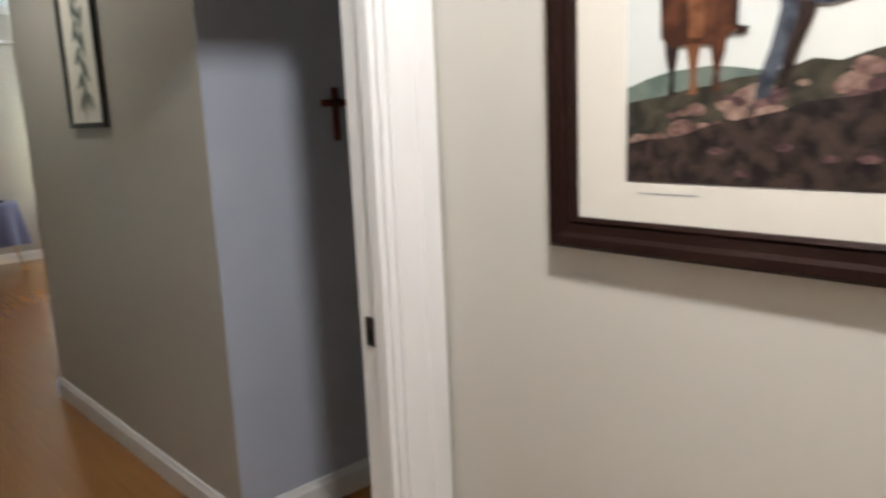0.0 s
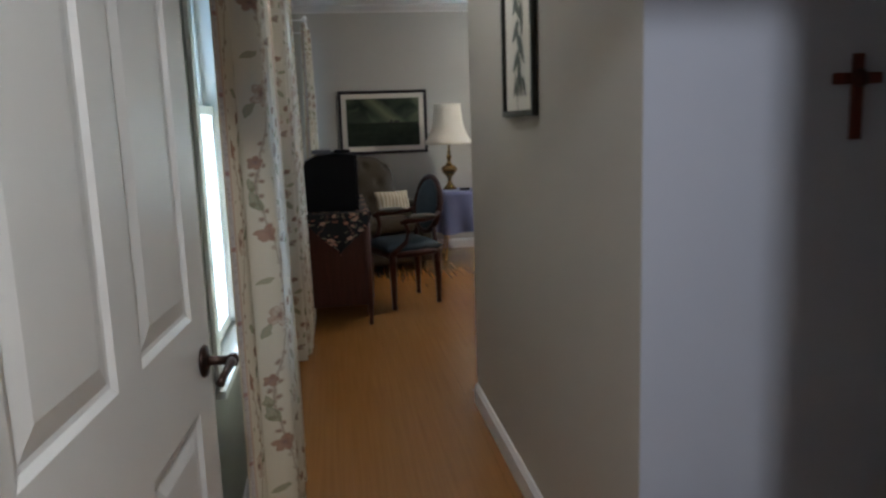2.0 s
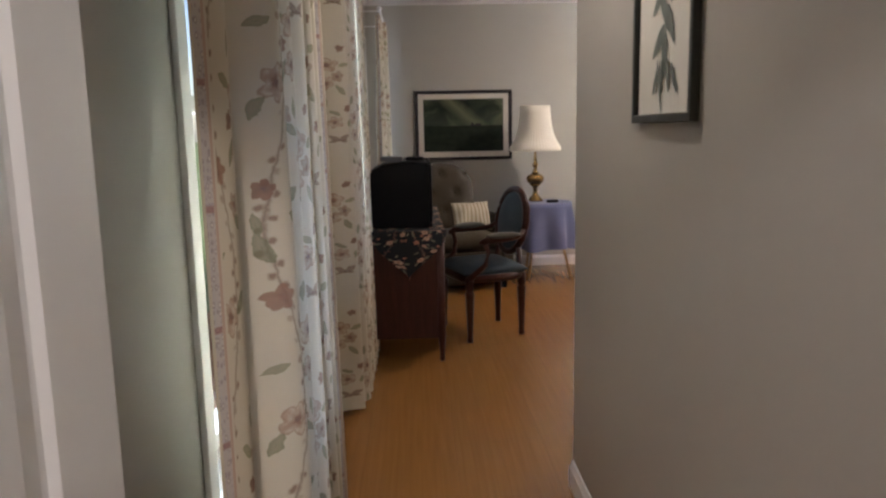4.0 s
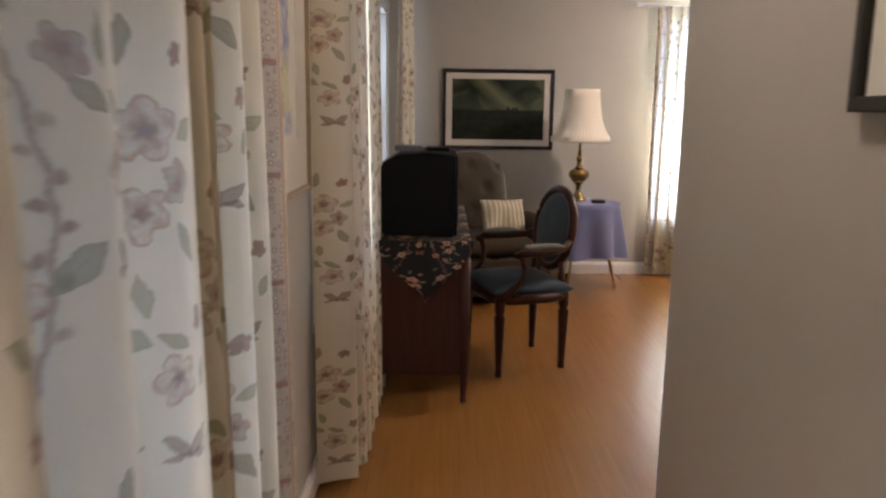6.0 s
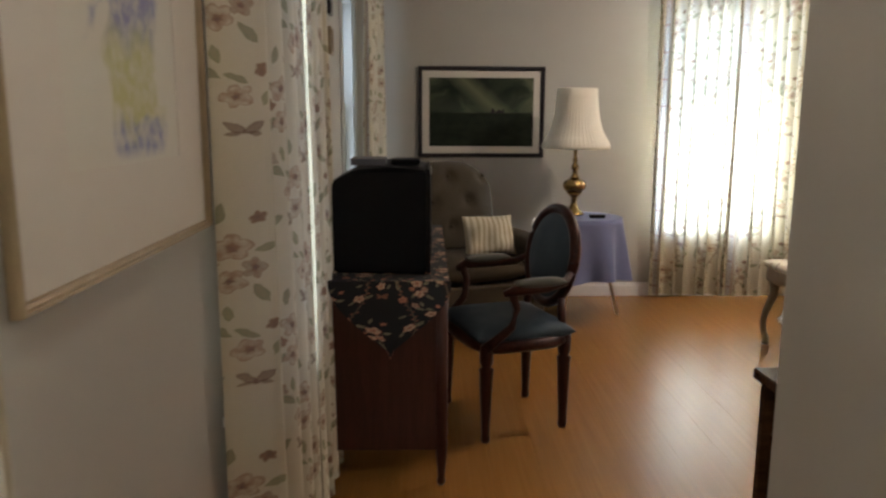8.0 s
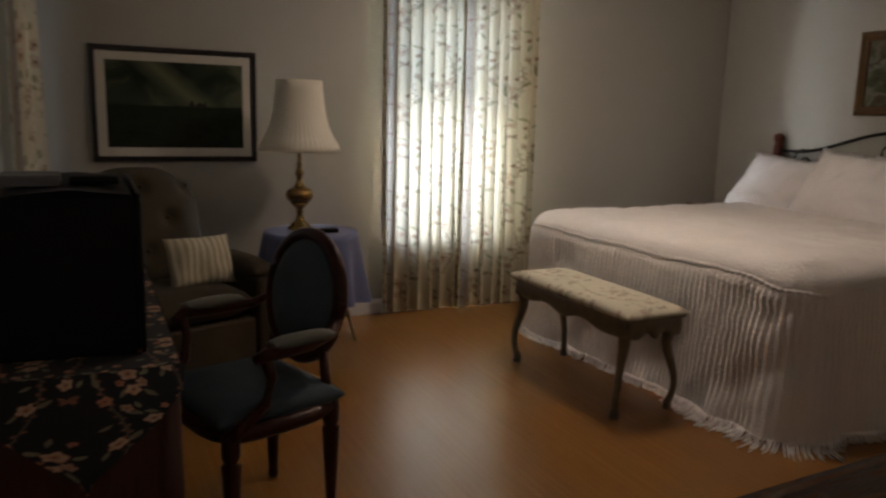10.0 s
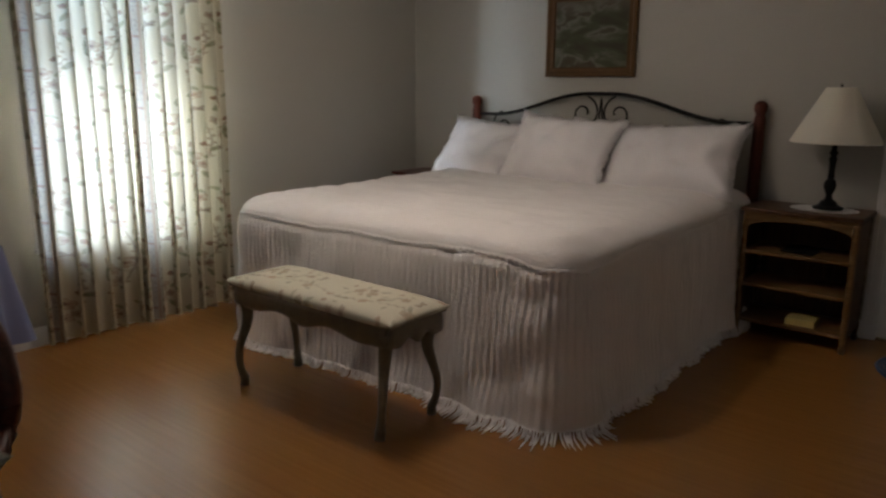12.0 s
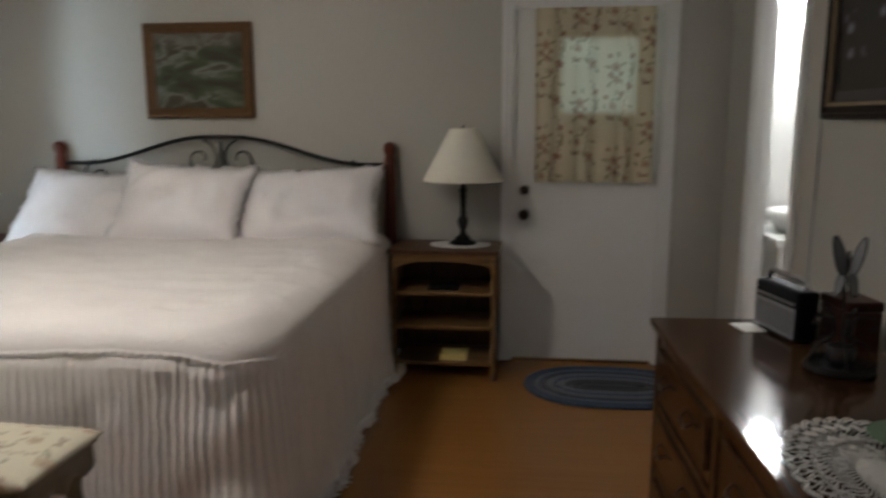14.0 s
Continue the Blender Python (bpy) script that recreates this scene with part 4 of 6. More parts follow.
for i in range(13):
    z = 1.50 + i * 0.032
    leaf_shape(4.69 + 0.045 * math.sin(i * 2.1), z, 0.11, 0.035, radians(90 + 55 * math.sin(i * 1.9)), BX - 0.009 - 0.0001 * i)
for i in range(4):
    leaf_shape(4.68 + 0.04 * (i - 1.5), 1.46 - 0.008 * abs(i - 1.5), 0.08, 0.022, radians(90 + 22 * (i - 1.5)), BX - 0.0105 - 0.0001 * i)
leaf_shape(4.67, 1.52, 0.02, 0.006, radians(90), BX - 0.011)
leaf_shape(4.715, 1.435, 0.13, 0.012, radians(75), BX - 0.0112)

horse = picture("framed_western_print", "y", BX, -1, 1.28, 2.385, 1.126, 1.98, 0.052, 0.032, M_BROWNF, 0.09, art("print_sky", lambda s, v: s.base(s.mix(s.noise(2.5, v, 4), (0.50, 0.53, 0.52), (0.60, 0.58, 0.53)))), "large western hillside print in a red-brown wood frame", matz=0.06)


def blob(name, pts, x, mat, parent):
    bm = bmesh.new()
    bm.faces.new([bm.verts.new((x, y, z)) for y, z in pts])
    return part(name, bm, mat, parent)


def ridge(y0, y1, z0, fn, n=24):
    ys = [y0 + (y1 - y0) * i / n for i in range(n + 1)]
    return [(y0, z0)] + [(y, fn(y)) for y in ys] + [(y1, z0)]


def print_mat(name, a, b, scale):
    s = Mat(name, a, 0.55)
    a, b = gray(a, 0.6), gray(b, 0.6)
    s.b.inputs["Specular IOR Level"].default_value = 0.15
    v = s.coords()
    s.base(s.mix(s.ramp(s.noise(scale, v, 5, 0.6), [(0.38, (0, 0, 0)), (0.62, (1, 1, 1))]), a, b))
    return s.m


PX = BX - 0.0085
lo, hi, zb = 1.424, 2.241, 1.24


def on_print(pts):
    """From units of about a millimetre, right and up from the print's lower left corner."""
    return [(2.238 - 0.00095 * a, zb + 0.00092 * b) for a, b in pts]


blob("far_hill", ridge(lo, hi, zb, lambda y: 1.385 + 0.022 * math.exp(-((y - 2.09) / 0.10) ** 2) + 0.02 * noise.noise(Vector((y * 9, 2, 0)))), PX, print_mat("printed_far_hill", (0.14, 0.18, 0.15), (0.22, 0.26, 0.22), 14), horse)
blob("dark_bank", ridge(lo, hi, zb, lambda y: 1.360 + 0.15 * (2.241 - y) + 0.010 * noise.noise(Vector((y * 20, 5, 0)))), PX - 0.0003, print_mat("printed_olive_bank", (0.03, 0.028, 0.022), (0.09, 0.075, 0.05), 30), horse)
rocks = random.Random(21)
M_ROCK = [print_mat("printed_rock", a, b, 70) for a, b in (((0.14, 0.075, 0.065), (0.36, 0.22, 0.18)), ((0.07, 0.035, 0.04), (0.20, 0.11, 0.10)), ((0.22, 0.14, 0.11), (0.42, 0.28, 0.22)))]
for i in range(46):
    a = rocks.uniform(2, 560)
    base = 122 + 0.155 * a - rocks.uniform(6, 62) - (20 if a < 90 else 0)
    r = rocks.uniform(7, 19)
    n = rocks.randint(6, 8)
    ring = [(min(max(a + r * 1.4 * math.cos(2 * math.pi * k / n) * rocks.uniform(0.75, 1.1), 1), 600), base + r * 0.75 * math.sin(2 * math.pi * k / n) * rocks.uniform(0.75, 1.1)) for k in range(n)]
    blob("rock", on_print(ring), PX - 0.0006 - 0.000012 * i, M_ROCK[i % 3], horse)
blob("grass_slope", ridge(lo, hi, zb, lambda y: 1.295 + 0.20 * (2.241 - y) + 0.022 * noise.noise(Vector((y * 16, 9, 0)))), PX - 0.0013, print_mat("printed_dark_grass", (0.014, 0.009, 0.010), (0.07, 0.045, 0.035), 38), horse)
for i in range(7):
    a, b, r = 130 + i * 55 + rocks.uniform(-20, 20), rocks.uniform(10, 60), rocks.uniform(7, 13)
    blob("rock", on_print([(a + r * 1.5 * math.cos(k), b + r * 0.7 * math.sin(k)) for k in (0, 1, 2, 3.1, 4.2, 5.3)]), PX - 0.0015 - 0.00001 * i, M_ROCK[1], horse)
M_PB = print_mat("printed_chestnut", (0.05, 0.018, 0.010), (0.14, 0.05, 0.024), 30)
M_PL = print_mat("printed_light_chestnut", (0.16, 0.06, 0.025), (0.28, 0.12, 0.055), 30)
M_PD = print_mat("printed_dark_brown", (0.016, 0.010, 0.009), (0.05, 0.028, 0.02), 30)
M_PG = print_mat("printed_blue_grey", (0.035, 0.04, 0.055), (0.12, 0.13, 0.16), 36)
for i, (pts, m) in enumerate((
        ([(70, 140), (82, 140), (80, 170), (87, 200), (88, 235), (64, 235), (66, 200), (74, 165)], M_PD),
        ([(104, 139), (120, 139), (116, 165), (122, 205), (126, 240), (98, 240), (102, 200), (108, 165)], M_PL),
        ([(140, 142), (155, 143), (152, 170), (162, 205), (164, 235), (136, 235), (140, 200), (144, 170)], M_PB),
        ([(58, 228), (74, 212), (112, 216), (150, 208), (178, 232), (182, 290), (170, 420), (120, 470), (70, 400), (56, 300)], M_PB),
        ([(104, 225), (126, 222), (132, 290), (120, 360), (100, 300)], M_PL),
        ([(176, 222), (192, 224), (196, 232), (180, 236), (178, 290), (170, 300)], M_PD),
        ([(206, 128), (226, 130), (238, 165), (256, 205), (264, 250), (272, 320), (236, 320), (238, 250), (226, 200), (212, 160)], M_PG),
        ([(236, 140), (252, 144), (264, 190), (284, 240), (300, 320), (262, 320), (262, 240), (246, 190)], M_PD),
        ([(250, 262), (300, 250), (370, 262), (440, 252), (470, 290), (470, 420), (260, 430)], M_PG),
        ([(395, 180), (410, 182), (414, 260), (392, 262)], M_PG),
        ([(440, 190), (455, 192), (462, 262), (436, 262)], M_PD))):
    blob("horse_part", on_print(pts), PX - 0.0017 - 0.00006 * i, m, horse)
blob("caption_bar", [(2.12, 1.222), (2.22, 1.222), (2.22, 1.224), (2.12, 1.224)], BX - 0.0112, M_GREYP, horse)

cross = thing("wall_cross", (2.045, 3.71, 1.365), "small dark red-brown wooden cross on the alcove wall", "cross")
bm = box(-0.012, 0.012, -0.013, -0.001, -0.09, 0.088, 0.003)
part("upright", bm, M_CHERRY, cross)
for s in (-1, 1):
    bm = box(min(s * 0.013, s * 0.055), max(s * 0.013, s * 0.055), -0.0125, -0.001, 0.025, 0.049, 0.003)
    part("arm", bm, M_CHERRY, cross)
bm = lathe([(0.018, 0), (0.02, 0.002), (0.016, 0.005), (0.004, 0.006)], 16)
bmesh.ops.transform(bm, verts=bm.verts, matrix=pose(0, -0.0135, 0.037, 90, 0, 0))
part("medallion", bm, M_MAHOG, cross, smooth=True)
for z, h, lab in ((1.86, 0.08, "small dark metal thermometer plaque on the west wall"), (1.66, 0.14, "small brown wooden plaque on the west wall")):
    pl = tagged(new("wall_plaque"), lab, "plaque")
    part("frame", box(WX + 0.001, WX + 0.016, 8.62, 8.74, z, z + h, 0.003), M_BLACKF if h < 0.1 else M_TAN, pl)
    part("face", box(WX + 0.0162, WX + 0.019, 8.64, 8.72, z + 0.015, z + h - 0.015, 0.001), M_BRONZE if h < 0.1 else M_OAKY, pl)


# ---- ceiling lamps ----
def ceiling_lamp(x, y, r, lab):
    ob = thing("ceiling_lamp", (x, y, CEIL), lab, "ceiling lamp")
    part("canopy", lathe([(0.02, -0.03), (0.07, -0.028), (0.08, -0.012), (0.08, -0.001)], 24), M_BRASS, ob, smooth=True)
    s = Mat("lamp_glass", (0.85, 0.83, 0.78), 0.5)
    s.b.inputs["Emission Color"].default_value = (1.0, 0.85, 0.7, 1)
    s.b.inputs["Emission Strength"].default_value = 6.0
    part("shade", lathe([(0.01, -0.032), (r * 0.8, -0.034), (r, -0.05), (r * 0.98, -0.053), (r * 0.8, -0.042), (0.01, -0.04)], 28), s.m, ob, smooth=True)
    return ob


ceiling_lamp(0.93, 1.75, 0.15, "small white glass ceiling lamp with brass canopy")
ceiling_lamp(1.08, 5.0, 0.13, "small white glass ceiling lamp with brass canopy")
ceiling_lamp(3.40, 8.45, 0.18, "small white glass ceiling lamp with brass canopy")


# ---- bed ----
BX0, BX1, BY0, BY1, BZ = 3.575, 5.70, 7.515, 9.60, 0.79
bed = thing("bed", (4.65, 8.53, 0), "king bed with cherry posts and black scrolled iron headboard", "bed")
L = lambda x, y, z: (x - 4.65, y - 8.53, z)
part("box_spring", box(3.77 - 4.65, 5.68 - 4.65, 7.66 - 8.53, 9.48 - 8.53, 0.17, 0.40, 0.02), M_WHITEC, bed)
part("mattress", box(3.75 - 4.65, 5.68 - 4.65, 7.64 - 8.53, 9.49 - 8.53, 0.402, 0.735, 0.05, seg=3), M_WHITEC, bed)
for x in (3.8, 5.5):
    for y in (7.8, 9.3):
        part("leg", box(x - 4.65 - 0.02, x - 4.65 + 0.02, y - 8.53 - 0.02, y - 8.53 + 0.02, 0, 0.17, 0.004), M_BLACKP, bed)
HX = 5.722
for y in (7.522, 9.56):
    prof = [(0.03, 0), (0.036, 0.02), (0.03, 0.04), (0.034, 0.1), (0.037, 0.5), (0.035, 0.9), (0.033, 1.20), (0.026, 1.222), (0.033, 1.236), (0.038, 1.252), (0.037, 1.275), (0.028, 1.292), (0.008, 1.30)]
    bm = lathe(prof, 24)
    bmesh.ops.translate(bm, verts=bm.verts, vec=L(HX, y, 0))
    part("post", bm, M_CHERRY, bed, "dark cherry wood post with rounded cap", smooth=True)


def rail_z(y):
    t = abs(y - 8.54) / 1.0
    t = max(0.0, (t - 0.08) / 0.92)
    return 1.168 + 0.157 * (0.5 + 0.5 * math.cos(math.pi * min(1, t / 0.86)))


part("top_rail", tube([L(HX, 7.55 + 1.98 * i / 48, rail_z(7.55 + 1.98 * i / 48)) for i in range(49)], 0.012, 10), M_IRON, bed, smooth=True)
for z in (0.62, 0.35):
    part("cross_rail", tube([L(HX, 7.55, z), L(HX, 9.53, z)], 0.01, 10), M_IRON, bed, smooth=True)


def spiral(cy, cz, r0, turns, start, sgn):
    pts = []
    for i in range(40):
        t = i / 39
        r = r0 * (1 - 0.78 * t)
        a = start + sgn * 2 * math.pi * turns * t
        pts.append(L(HX - 0.002, cy + r * math.cos(a), cz + r * math.sin(a)))
    return pts


for s in (-1, 1):
    part("scroll", tube(spiral(8.54 + s * 0.125, 1.195, 0.115, 1.25, math.pi / 2 + s * 0.2, s), 0.0065, 8), M_IRON, bed, smooth=True)
    part("scroll", tube([L(HX, 8.54 + s * 0.008 * k, 1.30 - 0.09 * k) for k in range(8)], 0.006, 8), M_IRON, bed, smooth=True)
    part("scroll", tube(spiral(8.54 + s * 0.78, 1.09, 0.10, 1.2, math.pi / 2 - s * 0.1, -s), 0.006, 8), M_IRON, bed, smooth=True)

# bedspread: a rounded top that rolls over into a ribbed skirt on three sides
per = []


def perimeter():
    r = 0.19
    pts = []

    def add(x, y, nx, ny):
        pts.append((x, y, nx, ny))
    n = 420
    for i in range(n):
        add(BX1 - (BX1 - BX0 - r) * i / n, BY0, 0, -1)
    for i in range(64):
        a = radians(-90 - 90 * i / 64)
        add(BX0 + r + r * math.cos(a), BY0 + r + r * math.sin(a), math.cos(a), math.sin(a))
    m = 400
    for i in range(m):
        add(BX0, BY0 + r + (BY1 - BY0 - 2 * r) * i / m, -1, 0)
    for i in range(64):
        a = radians(180 - 90 * i / 64)
        add(BX0 + r + r * math.cos(a), BY1 - r + r * math.sin(a), math.cos(a), math.sin(a))
    for i in range(n + 1):
        add(BX0 + r + (BX1 - BX0 - r) * i / n, BY1, 0, 1)
    return pts


def edge_drop(x, y):
    """How far the rolled upper edge sags below the top, uneven along the bed."""
    corner = math.exp(-((x - BX0) ** 2 + (y - BY0) ** 2) / 0.12)
    return 0.10 + 0.020 * noise.noise(Vector((x * 2.1, y * 2.1, 4))) + 0.012 * noise.noise(Vector((x * 7, y * 7, 8))) + 0.035 * corner


def sheared(x, y):
    """The foot edge of the spread hangs a little askew."""
    return x - 0.055 * (y - 8.53) * (BX1 - x) / (BX1 - BX0)


per = [(sheared(x, y), y, nx, ny) for x, y, nx, ny in perimeter()]
spread = thing("bedspread", (4.65, 8.53, 0), "white chenille bedspread with ribbed skirt and fringed hem", "bedspread")
bm = bmesh.new()
rows = [(0.0, BZ - 0.09), (0.004, BZ - 0.125), (0.008, BZ - 0.16), (0.010, 0.56), (0.012, 0.50), (0.014, 0.44), (0.016, 0.38), (0.018, 0.32), (0.021, 0.26), (0.024, 0.20), (0.028, 0.14), (0.032, 0.09), (0.036, 0.034)]
ids = []
arc = 0.0
hem = []
for k, (x, y, nx, ny) in enumerate(per):
    if k:
        arc += math.hypot(x - per[k - 1][0], y - per[k - 1][1])
    ring = []
    fold = noise.noise(Vector((arc * 2.3, 0, 3)))
    for j, (o, z) in enumerate(rows):
        drop = max(0.0, (BZ - z) / BZ)
        d = o - (0.014 * max(0.0, -nx) ** 2 if j == 0 else 0.0)
        if j < 3:
            z = BZ - edge_drop(x, y) - (-0.014 * max(0.0, -nx) ** 2, 0.025, 0.055)[j]
        if j:
            rib = min(1.0, j / 2.0)
            crease = 0.5 - abs(noise.noise(Vector((arc * 3.1 + z * 4.5, z * 2.4, 11))))
            lump = min(1.0, drop * 2.5)
            d += 0.05 * lump * crease ** 2 + 0.006
            near_corner = math.exp(-((x - BX0) ** 2 + (y - BY0) ** 2) / 0.10) * max(0.0, 1 - abs(z - 0.56) / 0.18)
            d += 0.08 * math.exp(-((x - BX0 - 0.06) ** 2 + (y - BY0 - 0.06) ** 2) / 0.035) * max(0.0, (0.60 - z) / 0.60) ** 1.3
            d += 0.05 * near_corner * noise.noise(Vector((arc * 9, z * 22, 31)))
            d += (0.0014 + 0.0018 * max(0.0, -nx)) * rib * (1 + 0.7 * noise.noise(Vector((arc * 3, z * 3, 4)))) * math.sin(arc * 2 * math.pi / 0.031) + drop * 0.075 * fold + 0.035 * drop * noise.noise(Vector((arc * 7, z * 3, 7))) + 0.009 * noise.noise(Vector((arc * 14, z * 8, 2)))
        zz = z + (0.016 * noise.noise(Vector((arc * 3.1, 1, 5))) if j == len(rows) - 1 else 0)
        ring.append(bm.verts.new(L(x + nx * d, y + ny * d, zz)))
    if ring[-1].co is not None:
        hem.append((ring[-1].co.copy(), nx, ny))
    ids.append(ring)
for a, b in zip(ids, ids[1:]):
    for j in range(len(rows) - 1):
        bm.faces.new((a[j], a[j + 1], b[j + 1], b[j]))
part("skirt", bm, M_SPREAD, spread, smooth=True)


bm = bmesh.new()
strip = []
arc = 0.0
for k, (x, y, nx, ny) in enumerate(per):
    if k:
        arc += math.hypot(x - per[k - 1][0], y - per[k - 1][1])
    z = BZ - edge_drop(x, y) + 0.012 * max(0.0, -nx) ** 2 - 0.004
    rib = math.sin(arc * 2 * math.pi / 0.031)
    strip.append([bm.verts.new(L(x + nx * o, y + ny * o, z + h)) for o, h in ((0.000, 0.006), (0.004, 0.002), (0.007 + 0.002 * rib, -0.006), (0.006 + 0.003 * rib, -0.013 - 0.004 * rib))])
for a, b in zip(strip, strip[1:]):
    for j in range(3):
        bm.faces.new((a[j], a[j + 1], b[j + 1], b[j]))
part("seam_ruffle", bm, M_SPREAD, spread, "short gathered ruffle along the seam", smooth=True)


def top_fn(u, v):
    """The quilted top: it rolls down to the skirt's upper edge."""
    su, sv = u, 0.5 - 0.5 * math.cos(math.pi * v)
    su = 1 - math.cos(math.pi / 2 * u)
    x = BX0 + (BX1 - BX0) * su
    y = BY0 + (BY1 - BY0) * sv
    r = 0.19
    cx, cy = BX0 + r, min(max(y, BY0 + r), BY1 - r)
    if x < cx and cy != y:
        dx, dy = x - cx, y - cy
        ln = max(abs(dx), abs(dy))
        k = ln / math.hypot(dx, dy)
        x, y = cx + dx * k, cy + dy * k
        edge = r - ln
    else:
        edge = min(x - BX0, y - BY0, BY1 - y)
    roll = edge_drop(sheared(x, y), y) * (1 - math.sqrt(max(0.0, 1 - (1 - min(1.0, max(0.0, edge) / 0.20)) ** 2)))
    far = min(1.0, max(0.0, edge) / 0.1)
    z = BZ - roll + far * (0.016 * noise.noise(Vector((x * 3.2, y * 3.2, 2))) + 0.008 * noise.noise(Vector((x * 11, y * 7, 5))) + 0.010 * (0.3 - abs(noise.noise(Vector((x * 5 + y * 3, y * 4, 9))))) + 0.004 * noise.noise(Vector((x * 24, y * 20, 3))))
    z += far * 0.02 * max(0.0, (x - 4.6)) / 1.1
    return L(sheared(x, y), y, z)


part("top", sheet(120, 120, top_fn), M_SPREAD, spread, smooth=True)
bm = bmesh.new()
rnd = random.Random(9)
for k in range(0, len(hem) - 1, 2):
    for half in (0.0, 0.5):
        p, nx, ny = hem[k]
        q = hem[k + 1][0]
        base = p.lerp(q, half) + Vector((0, 0, 0.004))
        if rnd.random() < 0.06:
            continue
        near = abs(base.x - (BX0 - 4.65)) < 0.2 and base.y < -0.35
        ln = rnd.uniform(0.035, 0.06) * (1.35 if near else 1.0)
        sx, sy = rnd.uniform(-0.018, 0.018), rnd.uniform(0.0, 0.022) * (3.0 if near else 1.0)
        pts = []
        for t in (0, 0.4, 0.75, 1.0):
            z = max(0.004, base.z - ln * t)
            over = max(0.0, ln * t - base.z + 0.004)
            pts.append((base.x + nx * (sy * t + over) - ny * sx * t, base.y + ny * (sy * t + over) + nx * sx * t, z))
        tube(pts, [0.0034, 0.0038, 0.0034, 0.002], 4, bm)
part("fringe", bm, M_SPREAD, spread, "knotted cotton fringe", smooth=True, kind="stuff")


def sham(y, tilt, roll, seed, z=0.945, x=5.44, w=0.70, lab=""):
    ob = tagged(new("pillow"), lab, "pillow", "pillows on the bed")
    ob.matrix_world = pose(x, y, z, 0, -tilt, 0) @ pose(0, 0, 0, 0, 0, 90 + roll)
    bm = cushion(w - 0.05, 0.48, 0.24, 40, 0.09, 2.6, 0.045, seed)
    part("pillow_body", bm, M_WHITEC, ob, smooth=True)
    bm = bmesh.new()
    n = 96
    inner, outer, back = [], [], []
    for i in range(n):
        a = 2 * math.pi * i / n
        c, s = math.cos(a), math.sin(a)
        k = 1 / max(abs(c), abs(s))
        u, v = c * k, s * k
        zz = 0.03 * noise.noise(Vector((c * 4, s * 4, seed))) + 0.012 * noise.noise(Vector((i * 0.9, seed, 0)))
        inner.append(bm.verts.new((u * (w / 2 - 0.075) * (1 - 0.10 * (1 - v * v)), v * 0.215 * (1 - 0.10 * (1 - u * u)), 0.03)))
        bow = 1 - 0.08 * (1 - min(abs(u), abs(v)) ** 2)
        outer.append(bm.verts.new((u * w / 2 * bow * (1 + 0.05 * noise.noise(Vector((i * 0.6, seed, 4)))), v * bow * (0.275 + 0.025 * noise.noise(Vector((i * 0.7, seed, 9)))), zz)))
        back.append(bm.verts.new((u * (w / 2 - 0.075) * (1 - 0.10 * (1 - v * v)), v * 0.215 * (1 - 0.10 * (1 - u * u)), -0.03)))
    for i in range(n):
        j = (i + 1) % n
        bm.faces.new((inner[i], inner[j], outer[j], outer[i]))
        bm.faces.new((outer[i], outer[j], back[j], back[i]))
    part("ruffle", bm, M_WHITEC, ob, smooth=True)
    return ob


sham(9.28, 52, -4, 1, 0.915, 5.45, 0.82, "white cotton pillow sham leaning on the far bedpost side")
sham(7.94, 50, 4, 2, 0.95, 5.45, 0.86, "white ruffled pillow sham leaning on the nightstand side")
sham(8.62, 54, -3, 3, 0.968, 5.33, 0.78, "white cotton pillow sham leaning in the middle")

# ---- bench at the foot ----
bench = thing("bench", (3.27, 8.50, 0), "antique greige cabriole-leg bench with cream toile seat", "bench", rz=0)
w2, d2 = 0.485, 0.148
for sx in (-1, 1):
    for sy in (-1, 1):
        pts, rad = [], []
        for i in range(15):
            t = i / 14
            z = 0.44 * (1 - t) + 0.012
            off = 0.020 * math.sin(2 * math.pi * (1 - t) * 0.95) * (1.2 - 0.2 * t)
            fwd = 0.012 if t > 0.93 else 0
            pts.append((sx * (d2 + off + fwd), sy * (w2 - 0.02 - 0.045 * t + off + fwd), z))
            rad.append(0.035 - 0.019 * math.sin(math.pi * min(1, t * 0.62)) + (0.004 if t > 0.9 else 0))
        part("leg", tube(pts, rad, 10), M_ANTIQ, bench, smooth=True)


def apron(p, q, axis):
    n = 30
    bm = bmesh.new()
    o, i_ = [], []
    for k in range(n + 1):
        t = k / n
        low = 0.42 - 0.035 + 0.03 * math.sin(math.pi * t) - 0.02 * math.exp(-((t - 0.5) / 0.1) ** 2) + 0.008 * math.cos(6 * math.pi * t)
        bulge = 0.010 * math.sin(math.pi * t)
        a = p + (q - p) * t
        o.append((a, low, bulge))
    vs = []
    for a, low, b in o:
        pr = ((0.0 + b, 0.484), (0.006 + b, 0.462), (0.008 + b, low + 0.02), (0.0 + b, low), (-0.02, low + 0.004), (-0.02, 0.484))
        vs.append([bm.verts.new((axis[0] * (axis[2] + d) if axis[0] else a, axis[1] * (axis[2] + d) if axis[1] else a, z)) for d, z in pr])
    for a, b in zip(vs, vs[1:]):
        for j in range(6):
            bm.faces.new((a[j], a[(j + 1) % 6], b[(j + 1) % 6], b[j]))
    bm.faces.new(vs[0])
    bm.faces.new(vs[-1][::-1])
    return bm


